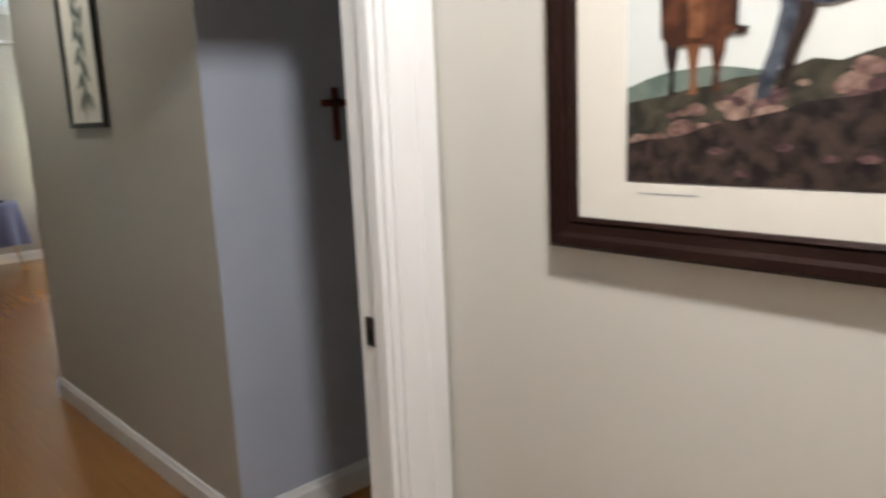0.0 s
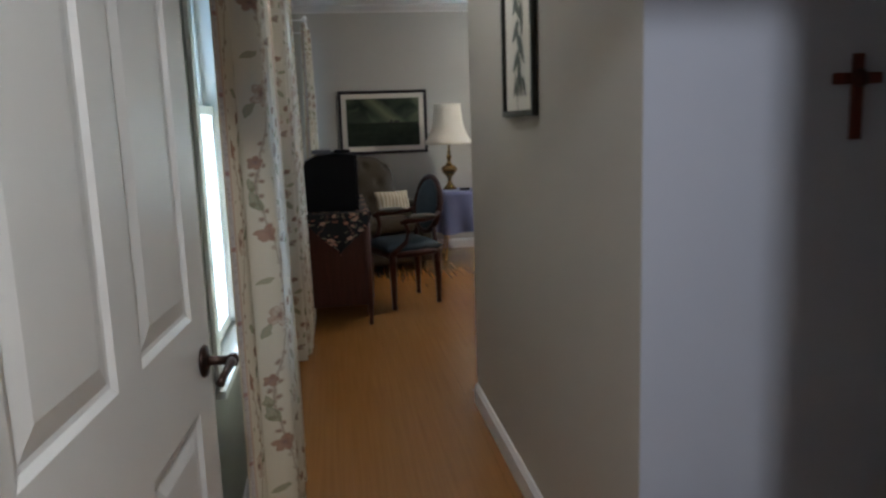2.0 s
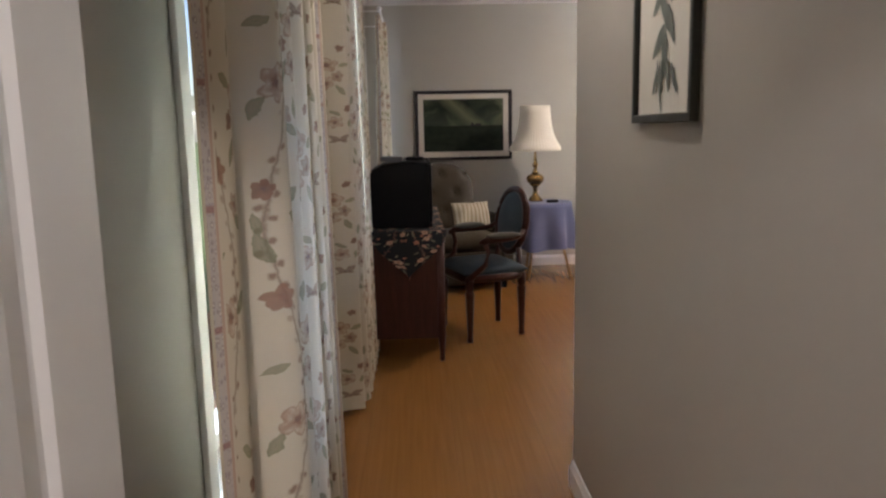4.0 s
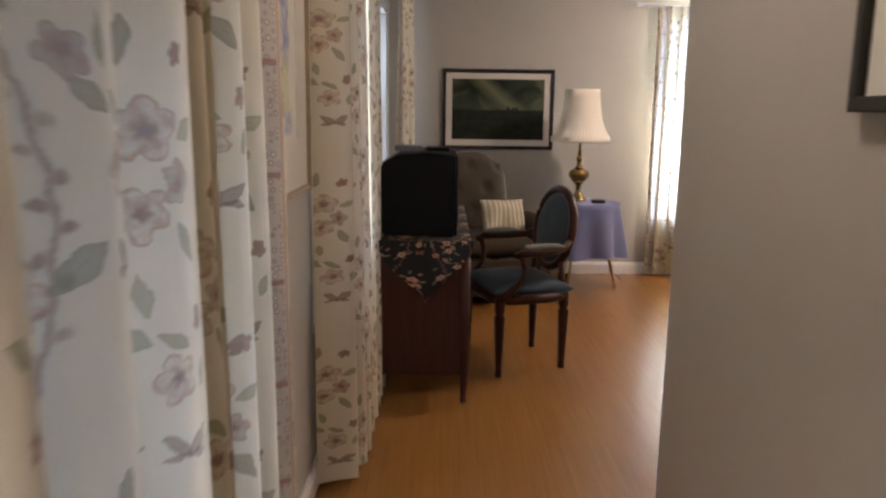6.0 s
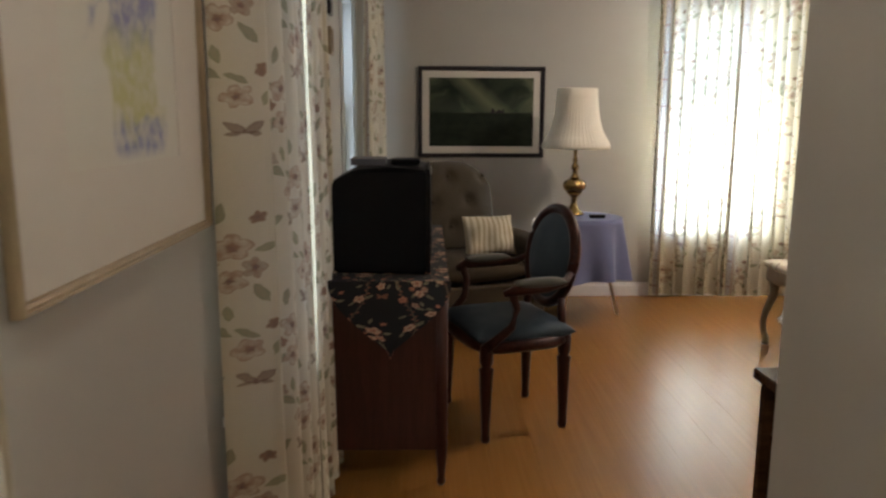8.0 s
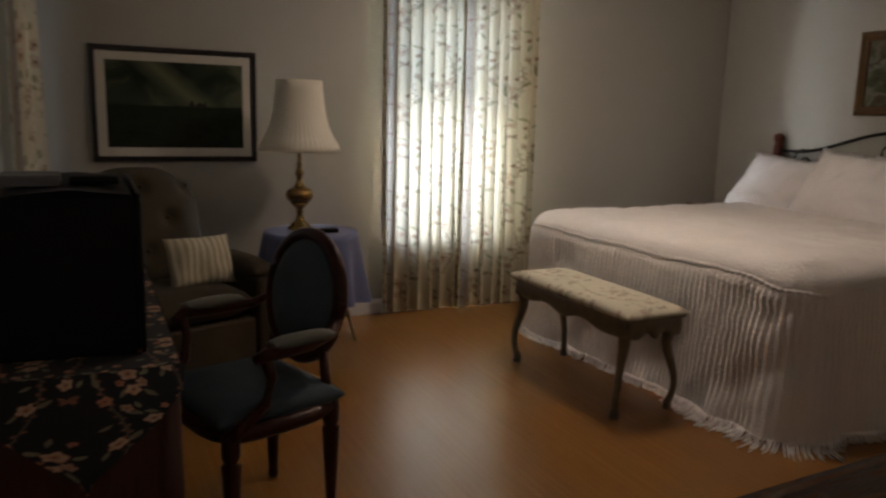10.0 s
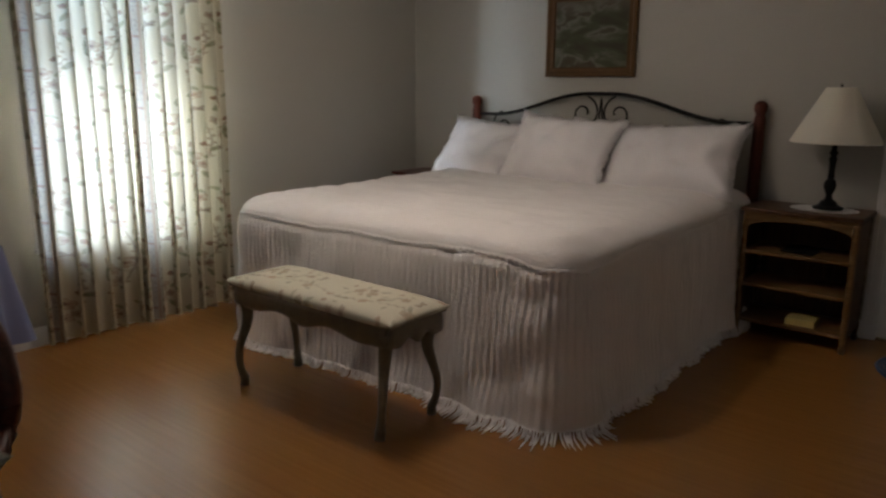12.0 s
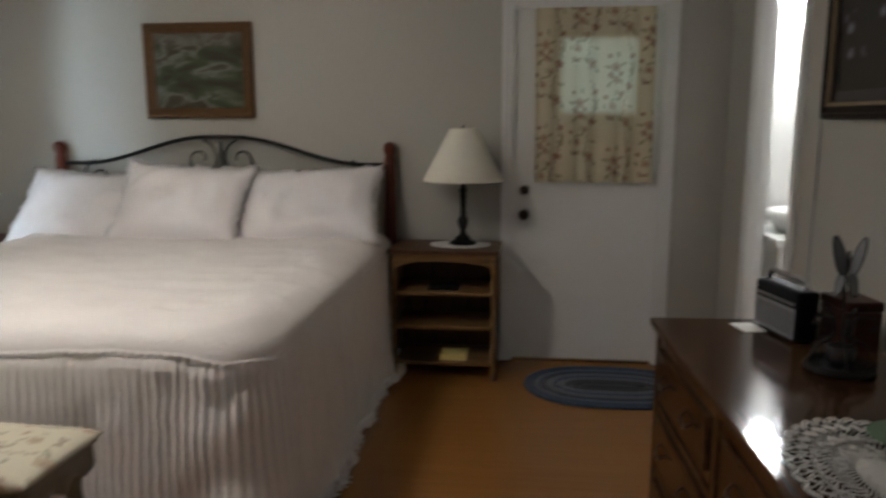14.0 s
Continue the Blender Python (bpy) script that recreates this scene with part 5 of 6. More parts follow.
for ax in ((-1, 0, 0.162), (1, 0, 0.162)):
    part("apron", apron(-w2 + 0.02, w2 - 0.02, ax), M_ANTIQ, bench, smooth=True)
for ax in ((0, -1, 0.488), (0, 1, 0.488)):
    part("apron", apron(-0.15, 0.15, ax), M_ANTIQ, bench, smooth=True)
seat = cushion(0.36, 1.03, 0.065, 16, 0.01, 8.0)
uvl = seat.loops.layers.uv.new("UVMap")
for f in seat.faces:
    for lp in f.loops:
        lp[uvl].uv = (lp.vert.co.x, lp.vert.co.y)
bmesh.ops.translate(seat, verts=seat.verts, vec=(0, 0, 0.497))
part("seat", seat, M_TOILE, bench, "cream toile upholstered seat", smooth=True)
part("seat_rail", box(-0.172, 0.172, -0.50, 0.50, 0.474, 0.493, 0.008), M_ANTIQ, bench)
piping = [((0.174 if abs(c) > abs(s) else 0.174 * abs(c / s)) * (1 if c > 0 else -1), (0.505 if abs(s) >= abs(c) else 0.505 * abs(s / c)) * (1 if s > 0 else -1), 0.496) for c, s in [(math.cos(radians(a)), math.sin(radians(a))) for a in range(0, 361, 5)]]
part("piping", tube(piping, 0.004, 6), M_ANTIQ, bench, smooth=True)

# ---- nightstands ----
night = thing("nightstand", (5.56, 7.175, 0), "open-shelved brown wood nightstand with honey wood shelves", "nightstand")
part("top", box(-0.185, 0.185, -0.305, 0.305, 0.708, 0.73, 0.006), M_NIGHT, night)
part("top_board", box(-0.17, 0.17, -0.285, 0.285, 0.69, 0.707, 0.003), M_OAKY, night)
for x in (-0.155, 0.155):
    for y in (-0.275, 0.275):
        prof = [(0.014, 0), (0.018, 0.02), (0.013, 0.04), (0.016, 0.07)]
        for z in (0.08, 0.29, 0.48):
            prof += [(0.017, z), (0.017, z + 0.02), (0.012, z + 0.035), (0.018, z + 0.06), (0.013, z + 0.10), (0.018, z + 0.15), (0.013, z + 0.18)]
        prof += [(0.017, 0.675), (0.017, 0.69)]
        bm = lathe(prof, 12)
        bmesh.ops.translate(bm, verts=bm.verts, vec=(x, y, 0))
        part("post", bm, M_OAKY if x < 0 else M_NIGHT, night, smooth=True)
for z in (0.08, 0.285, 0.475):
    part("shelf", box(-0.165, 0.165, -0.288, 0.288, z, z + 0.018, 0.004), M_OAKY, night, "honey-coloured wooden shelf")
part("back_panel", box(0.162, 0.172, -0.262, 0.262, 0.1, 0.69, 0.001), M_NIGHT, night)
for y in (-0.29, 0.29):
    part("side_panel", box(-0.135, 0.135, min(y, y * 0.95), max(y, y * 0.95), 0.10, 0.69, 0.001), M_NIGHT, night)
bm = bmesh.new()
vs = []
for k in range(25):
    t = k / 24
    y = -0.26 + 0.52 * t
    low = 0.625 + 0.045 * math.sin(math.pi * t) ** 0.5
    vs.append([bm.verts.new((x, y, z)) for x, z in ((-0.168, 0.69), (-0.168, low), (-0.152, low), (-0.152, 0.69))])
for a, b in zip(vs, vs[1:]):
    for j in range(4):
        bm.faces.new((a[j], a[(j + 1) % 4], b[(j + 1) % 4], b[j]))
bm.faces.new(vs[0]), bm.faces.new(vs[-1][::-1])
part("scalloped_apron", bm, M_OAKY, night, "scalloped honey wood apron")
paper = tagged(part("booklet", box(5.43, 5.56, 7.05, 7.2, 0.0985, 0.135, 0.003), M_YELLOW), "yellowed paper booklet on the bottom shelf", "booklet")
tagged(part("booklet", box(5.45, 5.6, 7.1, 7.27, 0.494, 0.503, 0.002), M_BLACKP), "thin dark booklet lying on the upper shelf", "booklet")

far_night = thing("nightstand", (5.56, 9.90, 0), "dark red-brown wooden nightstand in the far corner", "nightstand")
part("top", box(-0.19, 0.19, -0.21, 0.21, 0.70, 0.722, 0.006), M_CHERRY, far_night)
part("body", box(-0.17, 0.18, -0.19, 0.19, 0.12, 0.699, 0.004), M_CHERRY, far_night)
for z in (0.16, 0.43):
    part("drawer", box(-0.182, -0.171, -0.17, 0.17, z, z + 0.24, 0.004), M_CHERRY, far_night)
for x in (-0.15, 0.16):
    for y in (-0.17, 0.17):
        part("leg", box(x - 0.018, x + 0.018, y - 0.018, y + 0.018, 0, 0.12, 0.004), M_CHERRY, far_night)

lampb = thing("table_lamp", (5.585, 7.085, 0.737), "black turned table lamp with cream pleated empire shade", "table lamp")
part("base", lathe([(0.075, 0), (0.078, 0.008), (0.06, 0.016), (0.045, 0.026), (0.04, 0.04), (0.018, 0.052), (0.02, 0.062), (0.014, 0.075), (0.026, 0.1), (0.032, 0.125), (0.026, 0.15), (0.014, 0.165), (0.02, 0.175), (0.015, 0.19), (0.017, 0.25), (0.022, 0.27), (0.014, 0.285), (0.024, 0.3), (0.013, 0.315), (0.012, 0.40), (0.006, 0.41)], 24), M_IRON, lampb, smooth=True)


def shade(profile, mat, parent, flute=0, depth=0.0, seg=48, lab=""):
    bm = bmesh.new()
    rings = []
    for r, z in profile + [(r - 0.003, z) for r, z in profile[::-1]]:
        rings.append([bm.verts.new((r * (1 - depth * (0.5 + 0.5 * math.cos(flute * 2 * math.pi * i / seg))) * math.cos(2 * math.pi * i / seg), r * (1 - depth * (0.5 + 0.5 * math.cos(flute * 2 * math.pi * i / seg))) * math.sin(2 * math.pi * i / seg), z)) for i in range(seg)])
    rings.append(rings[0])
    for a, b in zip(rings, rings[1:]):
        for i in range(seg):
            bm.faces.new((a[i], a[(i + 1) % seg], b[(i + 1) % seg], b[i]))
    return part("shade", bm, mat, parent, lab, smooth=True)


shade([(0.222, 0.355), (0.224, 0.36), (0.075, 0.638), (0.073, 0.642)], M_SHADE, lampb, 0, 0, 24, "cream empire lampshade")
part("harp", tube([(0, -0.03, 0.41), (0, -0.06, 0.5), (0, -0.03, 0.62), (0, 0, 0.64), (0, 0.03, 0.62), (0, 0.06, 0.5), (0, 0.03, 0.41)], 0.002, 6), M_BRASS, lampb)
part("spider", tube([(0, -0.073, 0.64), (0, 0.073, 0.64)], 0.002, 6), M_BRASS, lampb)
part("finial", lathe([(0.003, 0.64), (0.007, 0.65), (0.003, 0.662)], 10), M_IRON, lampb)


def doily(name, place, rx, ry, lab, scallops=28):
    """A crocheted doily: a web of thin thread loops."""
    ob = thing(name, place, lab, "doily")
    bm = bmesh.new()
    for k, (f, n) in enumerate(((0.30, 12), (0.48, 18), (0.66, 24), (0.83, scallops), (0.96, scallops))):
        pts = []
        for i in range(n * 6 + 1):
            a = 2 * math.pi * i / (n * 6)
            r = f + 0.05 * math.cos(n * a + k)
            pts.append((rx * r * math.cos(a), ry * r * math.sin(a), 0.002))
        tube(pts, 0.0022, 4, bm, False)
    for i in range(scallops * 2):
        a = 2 * math.pi * i / (scallops * 2)
        pts = [(rx * r * math.cos(a + 0.08 * math.sin(r * 30)), ry * r * math.sin(a + 0.08 * math.sin(r * 30)), 0.002) for r in [0.28 + 0.72 * j / 9 for j in range(10)]]
        tube(pts, 0.0018, 4, bm, False)
    part("edging", bm, M_LACE, ob)
    disc = bmesh.new()
    vs = [disc.verts.new((rx * 0.30 * math.cos(2 * math.pi * i / 40), ry * 0.30 * math.sin(2 * math.pi * i / 40), 0.0015)) for i in range(40)]
    disc.faces.new(vs)
    solidify(disc, 0.0012)
    part("centre", disc, M_LACE, ob)
    return ob


doily("doily", (5.585, 7.10, 0.7305), 0.13, 0.17, "small white lace doily on the brown nightstand", 20)

# ---- rug at the east door ----
rug = thing("rug", (5.36, 6.27, 0.0), "oval braided rug in blue and grey rings by the door", "rug")
M_RB = cloth_mat("dark_blue_braid", (0.026, 0.042, 0.075), 90, 0.95, 0.25, 0.8)
M_RG = cloth_mat("grey_blue_braid", (0.09, 0.10, 0.12), 90, 0.95, 0.25, 0.8)
M_RD = cloth_mat("charcoal_braid", (0.03, 0.03, 0.034), 90, 0.95, 0.25, 0.8)
for k in range(14):
    f = 1 - k / 14.5
    ax, ay = 0.30 * f, 0.15 + 0.31 * f
    pts = []
    for i in range(73):
        a = 2 * math.pi * i / 72
        c, s = math.cos(a), math.sin(a)
        pts.append((0.30 * f * c, 0.16 * (1 if s > 0 else -1 if s < 0 else 0) * abs(s) ** 0.4 + 0.29 * f * s, 0.008 + 0.0012 * math.sin(i * 2.2)))
    part("braid", tube(pts, 0.0095, 6, None, False), (M_RB, M_RB, M_RB, M_RG, M_RB, M_RD, M_RG, M_RG, M_RB, M_RG, M_RG, M_RD, M_RD, M_RD)[k], rug, smooth=True)
part("braid", box(-0.01, 0.01, -0.15, 0.15, 0.001, 0.015, 0.004), M_RD, rug)

# ---- desk, television, runner ----
desk = thing("desk", (0.90, 7.91, 0), "dark mahogany desk with turned corner legs, against the curtains", "desk")
dx, dy = 0.262, 0.70
part("top", box(-dx, dx, -dy, dy, 0.752, 0.775, 0.006), M_MAHOG, desk)
for sy in (-1, 1):
    y0, y1 = sorted((sy * (dy - 0.012), sy * (dy - 0.032)))
    part("side_panel", box(-dx + 0.03, dx - 0.035, y0, y1, 0.14, 0.75, 0.003), M_MAHOGZ, desk)
part("back_panel", box(-dx + 0.015, -dx + 0.03, -dy + 0.035, dy - 0.035, 0.3, 0.75, 0.002), M_MAHOG, desk)
for sx in (-1, 1):
    for sy in (-1, 1):
        bm = lathe([(0.010, 0), (0.017, 0.015), (0.012, 0.03), (0.022, 0.15), (0.024, 0.17), (0.020, 0.18), (0.024, 0.2), (0.023, 0.75)], 14)
        bmesh.ops.translate(bm, verts=bm.verts, vec=(sx * (dx - 0.024), sy * (dy - 0.024), 0))
        part("leg", bm, M_MAHOGZ, desk, smooth=True)
for i in range(3):
    y0 = -dy + 0.05 + i * 0.435
    dr = part("drawer", box(dx - 0.034, dx - 0.012, y0, y0 + 0.42, 0.635, 0.742, 0.004), M_MAHOG, desk)
    bm = lathe([(0.006, 0), (0.006, 0.01), (0.013, 0.016), (0.012, 0.022), (0.003, 0.025)], 12)
    bmesh.ops.transform(bm, verts=bm.verts, matrix=pose(dx - 0.012, y0 + 0.21, 0.69, 0, 90, 0))
    part("knob", bm, M_BRASS, dr, smooth=True)
part("pedestal", box(-dx + 0.035, dx - 0.04, -dy + 0.034, -dy + 0.32, 0.14, 0.63, 0.003), M_MAHOGZ, desk)

runner = thing("table_runner", (0.90, 7.91, 0), "black floral runner draped over the desk with pointed end", "table runner")
bm = sheet(6, 20, lambda u, v: (-0.20 + 0.462 * u, -0.70 + 1.38 * v, 0.7775), lambda u, v: (u * 0.46, v * 1.38))
solidify(bm, 0.0015)
part("flat_cloth", bm, M_RUNNER, runner)


def tri(u, v):
    w = 0.205 * (1 - v) ** 0.85 + 0.012
    x = 0.055 + (2 * u - 1) * w * (1 + 0.25 * math.sin(math.pi * v))
    z = 0.7785 - 0.268 * v * (1 - 0.06 * math.cos(2 * math.pi * u * 1.0))
    return (x, -0.7045 - 0.004 * min(1, v * 8) - 0.004 * math.sin(7 * u + 2) * v, z)


bm = sheet(16, 14, tri, lambda u, v: (0.2 + (2 * u - 1) * 0.24 * (1 - v), -0.335 * v))
part("drop", bm, M_RUNNER, runner, "pointed black floral cloth end", smooth=True)
bm = sheet(20, 3, lambda u, v: (0.2645 + 0.003 * math.sin(u * 25) * v, -0.70 + 1.38 * u, 0.7785 - 0.07 * v * (1 + 0.3 * math.sin(u * 19))), lambda u, v: (u * 1.38, 0.5 + v * 0.07))
part("drop", bm, M_RUNNER, runner, smooth=True)

tv = thing("television", (0.905, 7.60, 0.7795), "black tube television on the floral runner", "television")
bm = bmesh.new()
prof = [(0.18, 0.0), (0.18, 0.375), (0.05, 0.388), (-0.08, 0.375), (-0.17, 0.33), (-0.20, 0.29), (-0.20, 0.02), (-0.17, 0.0)]
a = [bm.verts.new((x, -0.29 + (0.03 if x < -0.05 else 0.0), z)) for x, z in prof]
b = [bm.verts.new((x, 0.29 - (0.03 if x < -0.05 else 0.0), z)) for x, z in prof]
for i in range(8):
    bm.faces.new((a[i], a[(i + 1) % 8], b[(i + 1) % 8], b[i]))
bm.faces.new(a), bm.faces.new(b[::-1])
bmesh.ops.bevel(bm, geom=bm.edges, offset=0.008, segments=2, affect="EDGES")
part("housing", bm, M_BLACKP, tv, smooth=False)
part("bezel", box(0.181, 0.192, -0.292, 0.292, 0.003, 0.38, 0.004), M_BLACKP, tv)
part("screen", box(0.1925, 0.197, -0.245, 0.245, 0.06, 0.36, 0.002), M_BLACKF, tv)
rec = tagged(part("cable_box", box(0.80, 0.93, 7.45, 7.60, 1.164, 1.19, 0.004), M_DGREY), "flat grey cable box on top of the television", "cable box")
tagged(part("remote_control", box(0.95, 1.06, 7.44, 7.56, 1.168, 1.188, 0.008), M_BLACKP), "black remote control on the television", "remote control")

# ---- oval-back armchair ----
arm = thing("armchair", (1.442, 7.88, 0), "dark carved armchair with oval back and blue upholstery", "armchair", rz=-72)
seatb = cushion(0.485, 0.45, 0.10, 14, 0.05, 5.0)
bmesh.ops.translate(seatb, verts=seatb.verts, vec=(0, -0.01, 0.445))
part("seat", seatb, M_BLUEV, arm, "blue velvet seat cushion", smooth=True)


def seat_ring(r, zc, k):
    pts = []
    for i in range(49):
        a = 2 * math.pi * i / 48
        c, s = math.cos(a), math.sin(a)
        wd = 0.24 if s < 0 else 0.24 - 0.04 * s
        pts.append((wd * (1 if c > 0 else -1) * abs(c) ** 0.45 + 0, -0.005 + 0.215 * (1 if s > 0 else -1) * abs(s) ** 0.45, zc))
    return tube(pts, r, k, None, False)


bm = seat_ring(0.026, 0.405, 8)
part("seat_rail", bm, M_MAHOG, arm, smooth=True)
for x, y, back in ((-0.235, -0.195, 0), (0.235, -0.195, 0), (-0.188, 0.19, 1), (0.188, 0.19, 1)):
    prof = [(0.016, 0), (0.02, 0.012), (0.016, 0.03), (0.028, 0.30), (0.031, 0.32), (0.019, 0.33), (0.027, 0.345), (0.028, 0.36), (0.028, 0.42)]
    bm = lathe(prof, 16, 8, 0.12)
    bmesh.ops.translate(bm, verts=bm.verts, vec=(x, y, 0))
    part("leg", bm, M_MAHOGZ, arm, smooth=True)
tilt = radians(9)


def back_pt(a, rx, rz, off=0.0):
    x, h = rx * math.cos(a), 0.735 + rz * math.sin(a)
    return (x, 0.165 + (h - 0.44) * math.tan(tilt) + off, h)


part("back_frame", tube([back_pt(2 * math.pi * i / 40, 0.208, 0.208) for i in range(41)], 0.024, 10, None, False), M_MAHOG, arm, smooth=True)
for off, lab in ((-0.016, "blue upholstered oval back"), (0.012, "blue upholstered oval back")):
    bm = bmesh.new()
    c = bm.verts.new(back_pt(0, 0, 0, off * 2.3))
    prev = None
    rings = []
    for f in (0.35, 0.7, 0.92, 1.0):
        rings.append([bm.verts.new(back_pt(2 * math.pi * i / 32, 0.203 * f, 0.198 * f, off * 2.3 * (1 - f ** 4) + off * 0.2)) for i in range(32)])
    for i in range(32):
        bm.faces.new((c, rings[0][i], rings[0][(i + 1) % 32]))
    for a, b in zip(rings, rings[1:]):
        for i in range(32):
            bm.faces.new((a[i], a[(i + 1) % 32], b[(i + 1) % 32], b[i]))
    part("backrest", bm, M_BLUEV, arm, lab, smooth=True)
for s in (-1, 1):
    part("back_post", tube([(s * 0.188, 0.188, 0.38), (s * 0.175, 0.180, 0.48), (s * 0.15, 0.187, 0.58)], [0.022, 0.018, 0.017], 10), M_MAHOGZ, arm, smooth=True)
    part("armrest", tube([(s * 0.205, 0.205, 0.70), (s * 0.25, 0.15, 0.665), (s * 0.285, 0.05, 0.655), (s * 0.29, -0.10, 0.655), (s * 0.27, -0.135, 0.64)], [0.014, 0.017, 0.018, 0.022, 0.014], 10), M_MAHOG, arm, smooth=True)
    part("arm_support", tube([(s * 0.28, -0.105, 0.645), (s * 0.285, -0.085, 0.58), (s * 0.275, -0.10, 0.50), (s * 0.255, -0.165, 0.44), (s * 0.245, -0.2, 0.41)], [0.018, 0.016, 0.017, 0.02, 0.024], 10), M_MAHOG, arm, smooth=True)
    bm = cushion(0.055, 0.22, 0.04, 8, 0.02, 3.0)
    bmesh.ops.translate(bm, verts=bm.verts, vec=(s * 0.285, 0.02, 0.682))
    part("arm_pad", bm, M_PAD, arm, "worn grey-olive padded arm cushion", smooth=True)

# ---- tufted recliner ----
recl = thing("recliner", (1.32, 9.42, 0), "olive grey tufted recliner in the far corner", "armchair", rz=20)
bk = bmesh.new()
nx_, nz_ = 28, 30
grid = {}
btn = [(u, v) for v in (0.38, 0.62, 0.86) for u in ((0.5, 0.12, 0.88) if v != 0.62 else (0.31, 0.69))]
for side in (0, 1):
    for i in range(nx_ + 1):
        for j in range(nz_ + 1):
            u, v = i / nx_, j / nz_
            wtop = 0.33 * (1 - 0.25 * max(0, (v - 0.72) / 0.28) ** 2.2)
            x = (2 * u - 1) * wtop
            z = 0.36 + 0.69 * v - 0.07 * abs(2 * u - 1) ** 3 * v ** 3
            edge = (1 - abs(2 * u - 1) ** 5) * (1 - v ** 8 if v > 0 else 1)
            puff = 0.085 * max(0, edge) ** 0.5
            if side == 0:
                for bu, bv in btn:
                    puff -= 0.035 * math.exp(-(((u - bu) * 0.66) ** 2 + ((v - bv) * 0.69) ** 2) / 0.0011)
            y = 0.19 + 0.16 * v + (-puff if side == 0 else 0.09 * max(0, edge) ** 0.5)
            grid[side, i, j] = bk.verts.new((x, y, z))
    for i in range(nx_):
        for j in range(nz_):
            bk.faces.new((grid[side, i, j], grid[side, i + 1, j], grid[side, i + 1, j + 1], grid[side, i, j + 1]))
bmesh.ops.remove_doubles(bk, verts=bk.verts, dist=0.0005)
part("backrest", bk, M_OLIVE, recl, "button-tufted olive backrest", smooth=True)
for bu, bv in btn:
    bm = bmesh.new()
    bmesh.ops.create_icosphere(bm, subdivisions=2, radius=0.011)
    bmesh.ops.translate(bm, verts=bm.verts, vec=((2 * bu - 1) * 0.33, 0.19 + 0.16 * bv - 0.062, 0.36 + 0.69 * bv))
    part("button", bm, M_OLIVE, recl, smooth=True)
bm = cushion(0.58, 0.56, 0.17, 14, 0.02, 5.0)
bmesh.ops.translate(bm, verts=bm.verts, vec=(0, -0.10, 0.41))
part("seat", bm, M_OLIVE, recl, smooth=True)
part("base", box(-0.30, 0.30, -0.36, 0.28, 0.06, 0.33, 0.02), M_OLIVE, recl)
part("footrest", box(-0.27, 0.27, -0.385, -0.361, 0.09, 0.33, 0.01), M_OLIVE, recl)
for s in (-1, 1):
    part("arm_body", box(min(s * 0.302, s * 0.41), max(s * 0.302, s * 0.41), -0.37, 0.26, 0.06, 0.53, 0.03, seg=3), M_OLIVE, recl)
    bm = cushion(0.14, 0.60, 0.13, 12, 0.02, 3.0)
    bmesh.ops.translate(bm, verts=bm.verts, vec=(s * 0.355, -0.07, 0.555))
    part("armrest", bm, M_OLIVE, recl, smooth=True)
    for y in (-0.32, 0.24):
        part("foot", box(s * 0.33 - 0.02, s * 0.33 + 0.02, y - 0.02, y + 0.02, 0, 0.06, 0.004), M_BLACKP, recl)
bm = cushion(0.34, 0.26, 0.12, 14, 0.07, 3.0, 0.06, 4)
pil = part("throw_pillow", bm, M_STRIPE, smooth=True)
tagged(pil, "small cream striped throw pillow on the olive recliner", "pillow")
pil.matrix_world = pose(1.48, 9.36, 0.60, 68, 0, 16)

# ---- round table with cloth ----
tb = thing("round_table", (2.14, 9.68, 0), "small round table on splayed pale pine legs", "side table")
part("tabletop", lathe([(0.25, 0.655), (0.262, 0.66), (0.262, 0.672), (0.25, 0.677)], 40), M_PINE, tb, smooth=False)
for k in range(3):
    a = radians(-5 + 120 * k)
    part("leg", tube([(0.10 * math.cos(a), 0.10 * math.sin(a), 0.655), (0.262 * math.cos(a), 0.262 * math.sin(a), 0.0)], [0.015, 0.010], 10), M_PINE, tb, smooth=True)
cloth = thing("tablecloth", (2.14, 9.68, 0), "lavender blue cloth hanging in folds over the round table", "tablecloth")


def cloth_fn(u, v):
    a = 2 * math.pi * u
    if v < 0.4:
        r, z = 0.268 * v / 0.4, 0.68
    else:
        t = (v - 0.4) / 0.6
        wv = 0.5 + 0.5 * math.sin(a * 9 + 0.8 * math.sin(a * 2))
        r = 0.270 + t * (0.006 + 0.085 * wv)
        z = 0.68 - 0.40 * t + 0.012 * t * math.sin(a * 4)
        if t < 0.04:
            z = 0.68
    return (r * math.cos(a), r * math.sin(a), z)


bm = sheet(108, 20, cloth_fn)
bmesh.ops.remove_doubles(bm, verts=bm.verts, dist=0.0003)
part("cloth", bm, M_LAV, cloth, smooth=True)

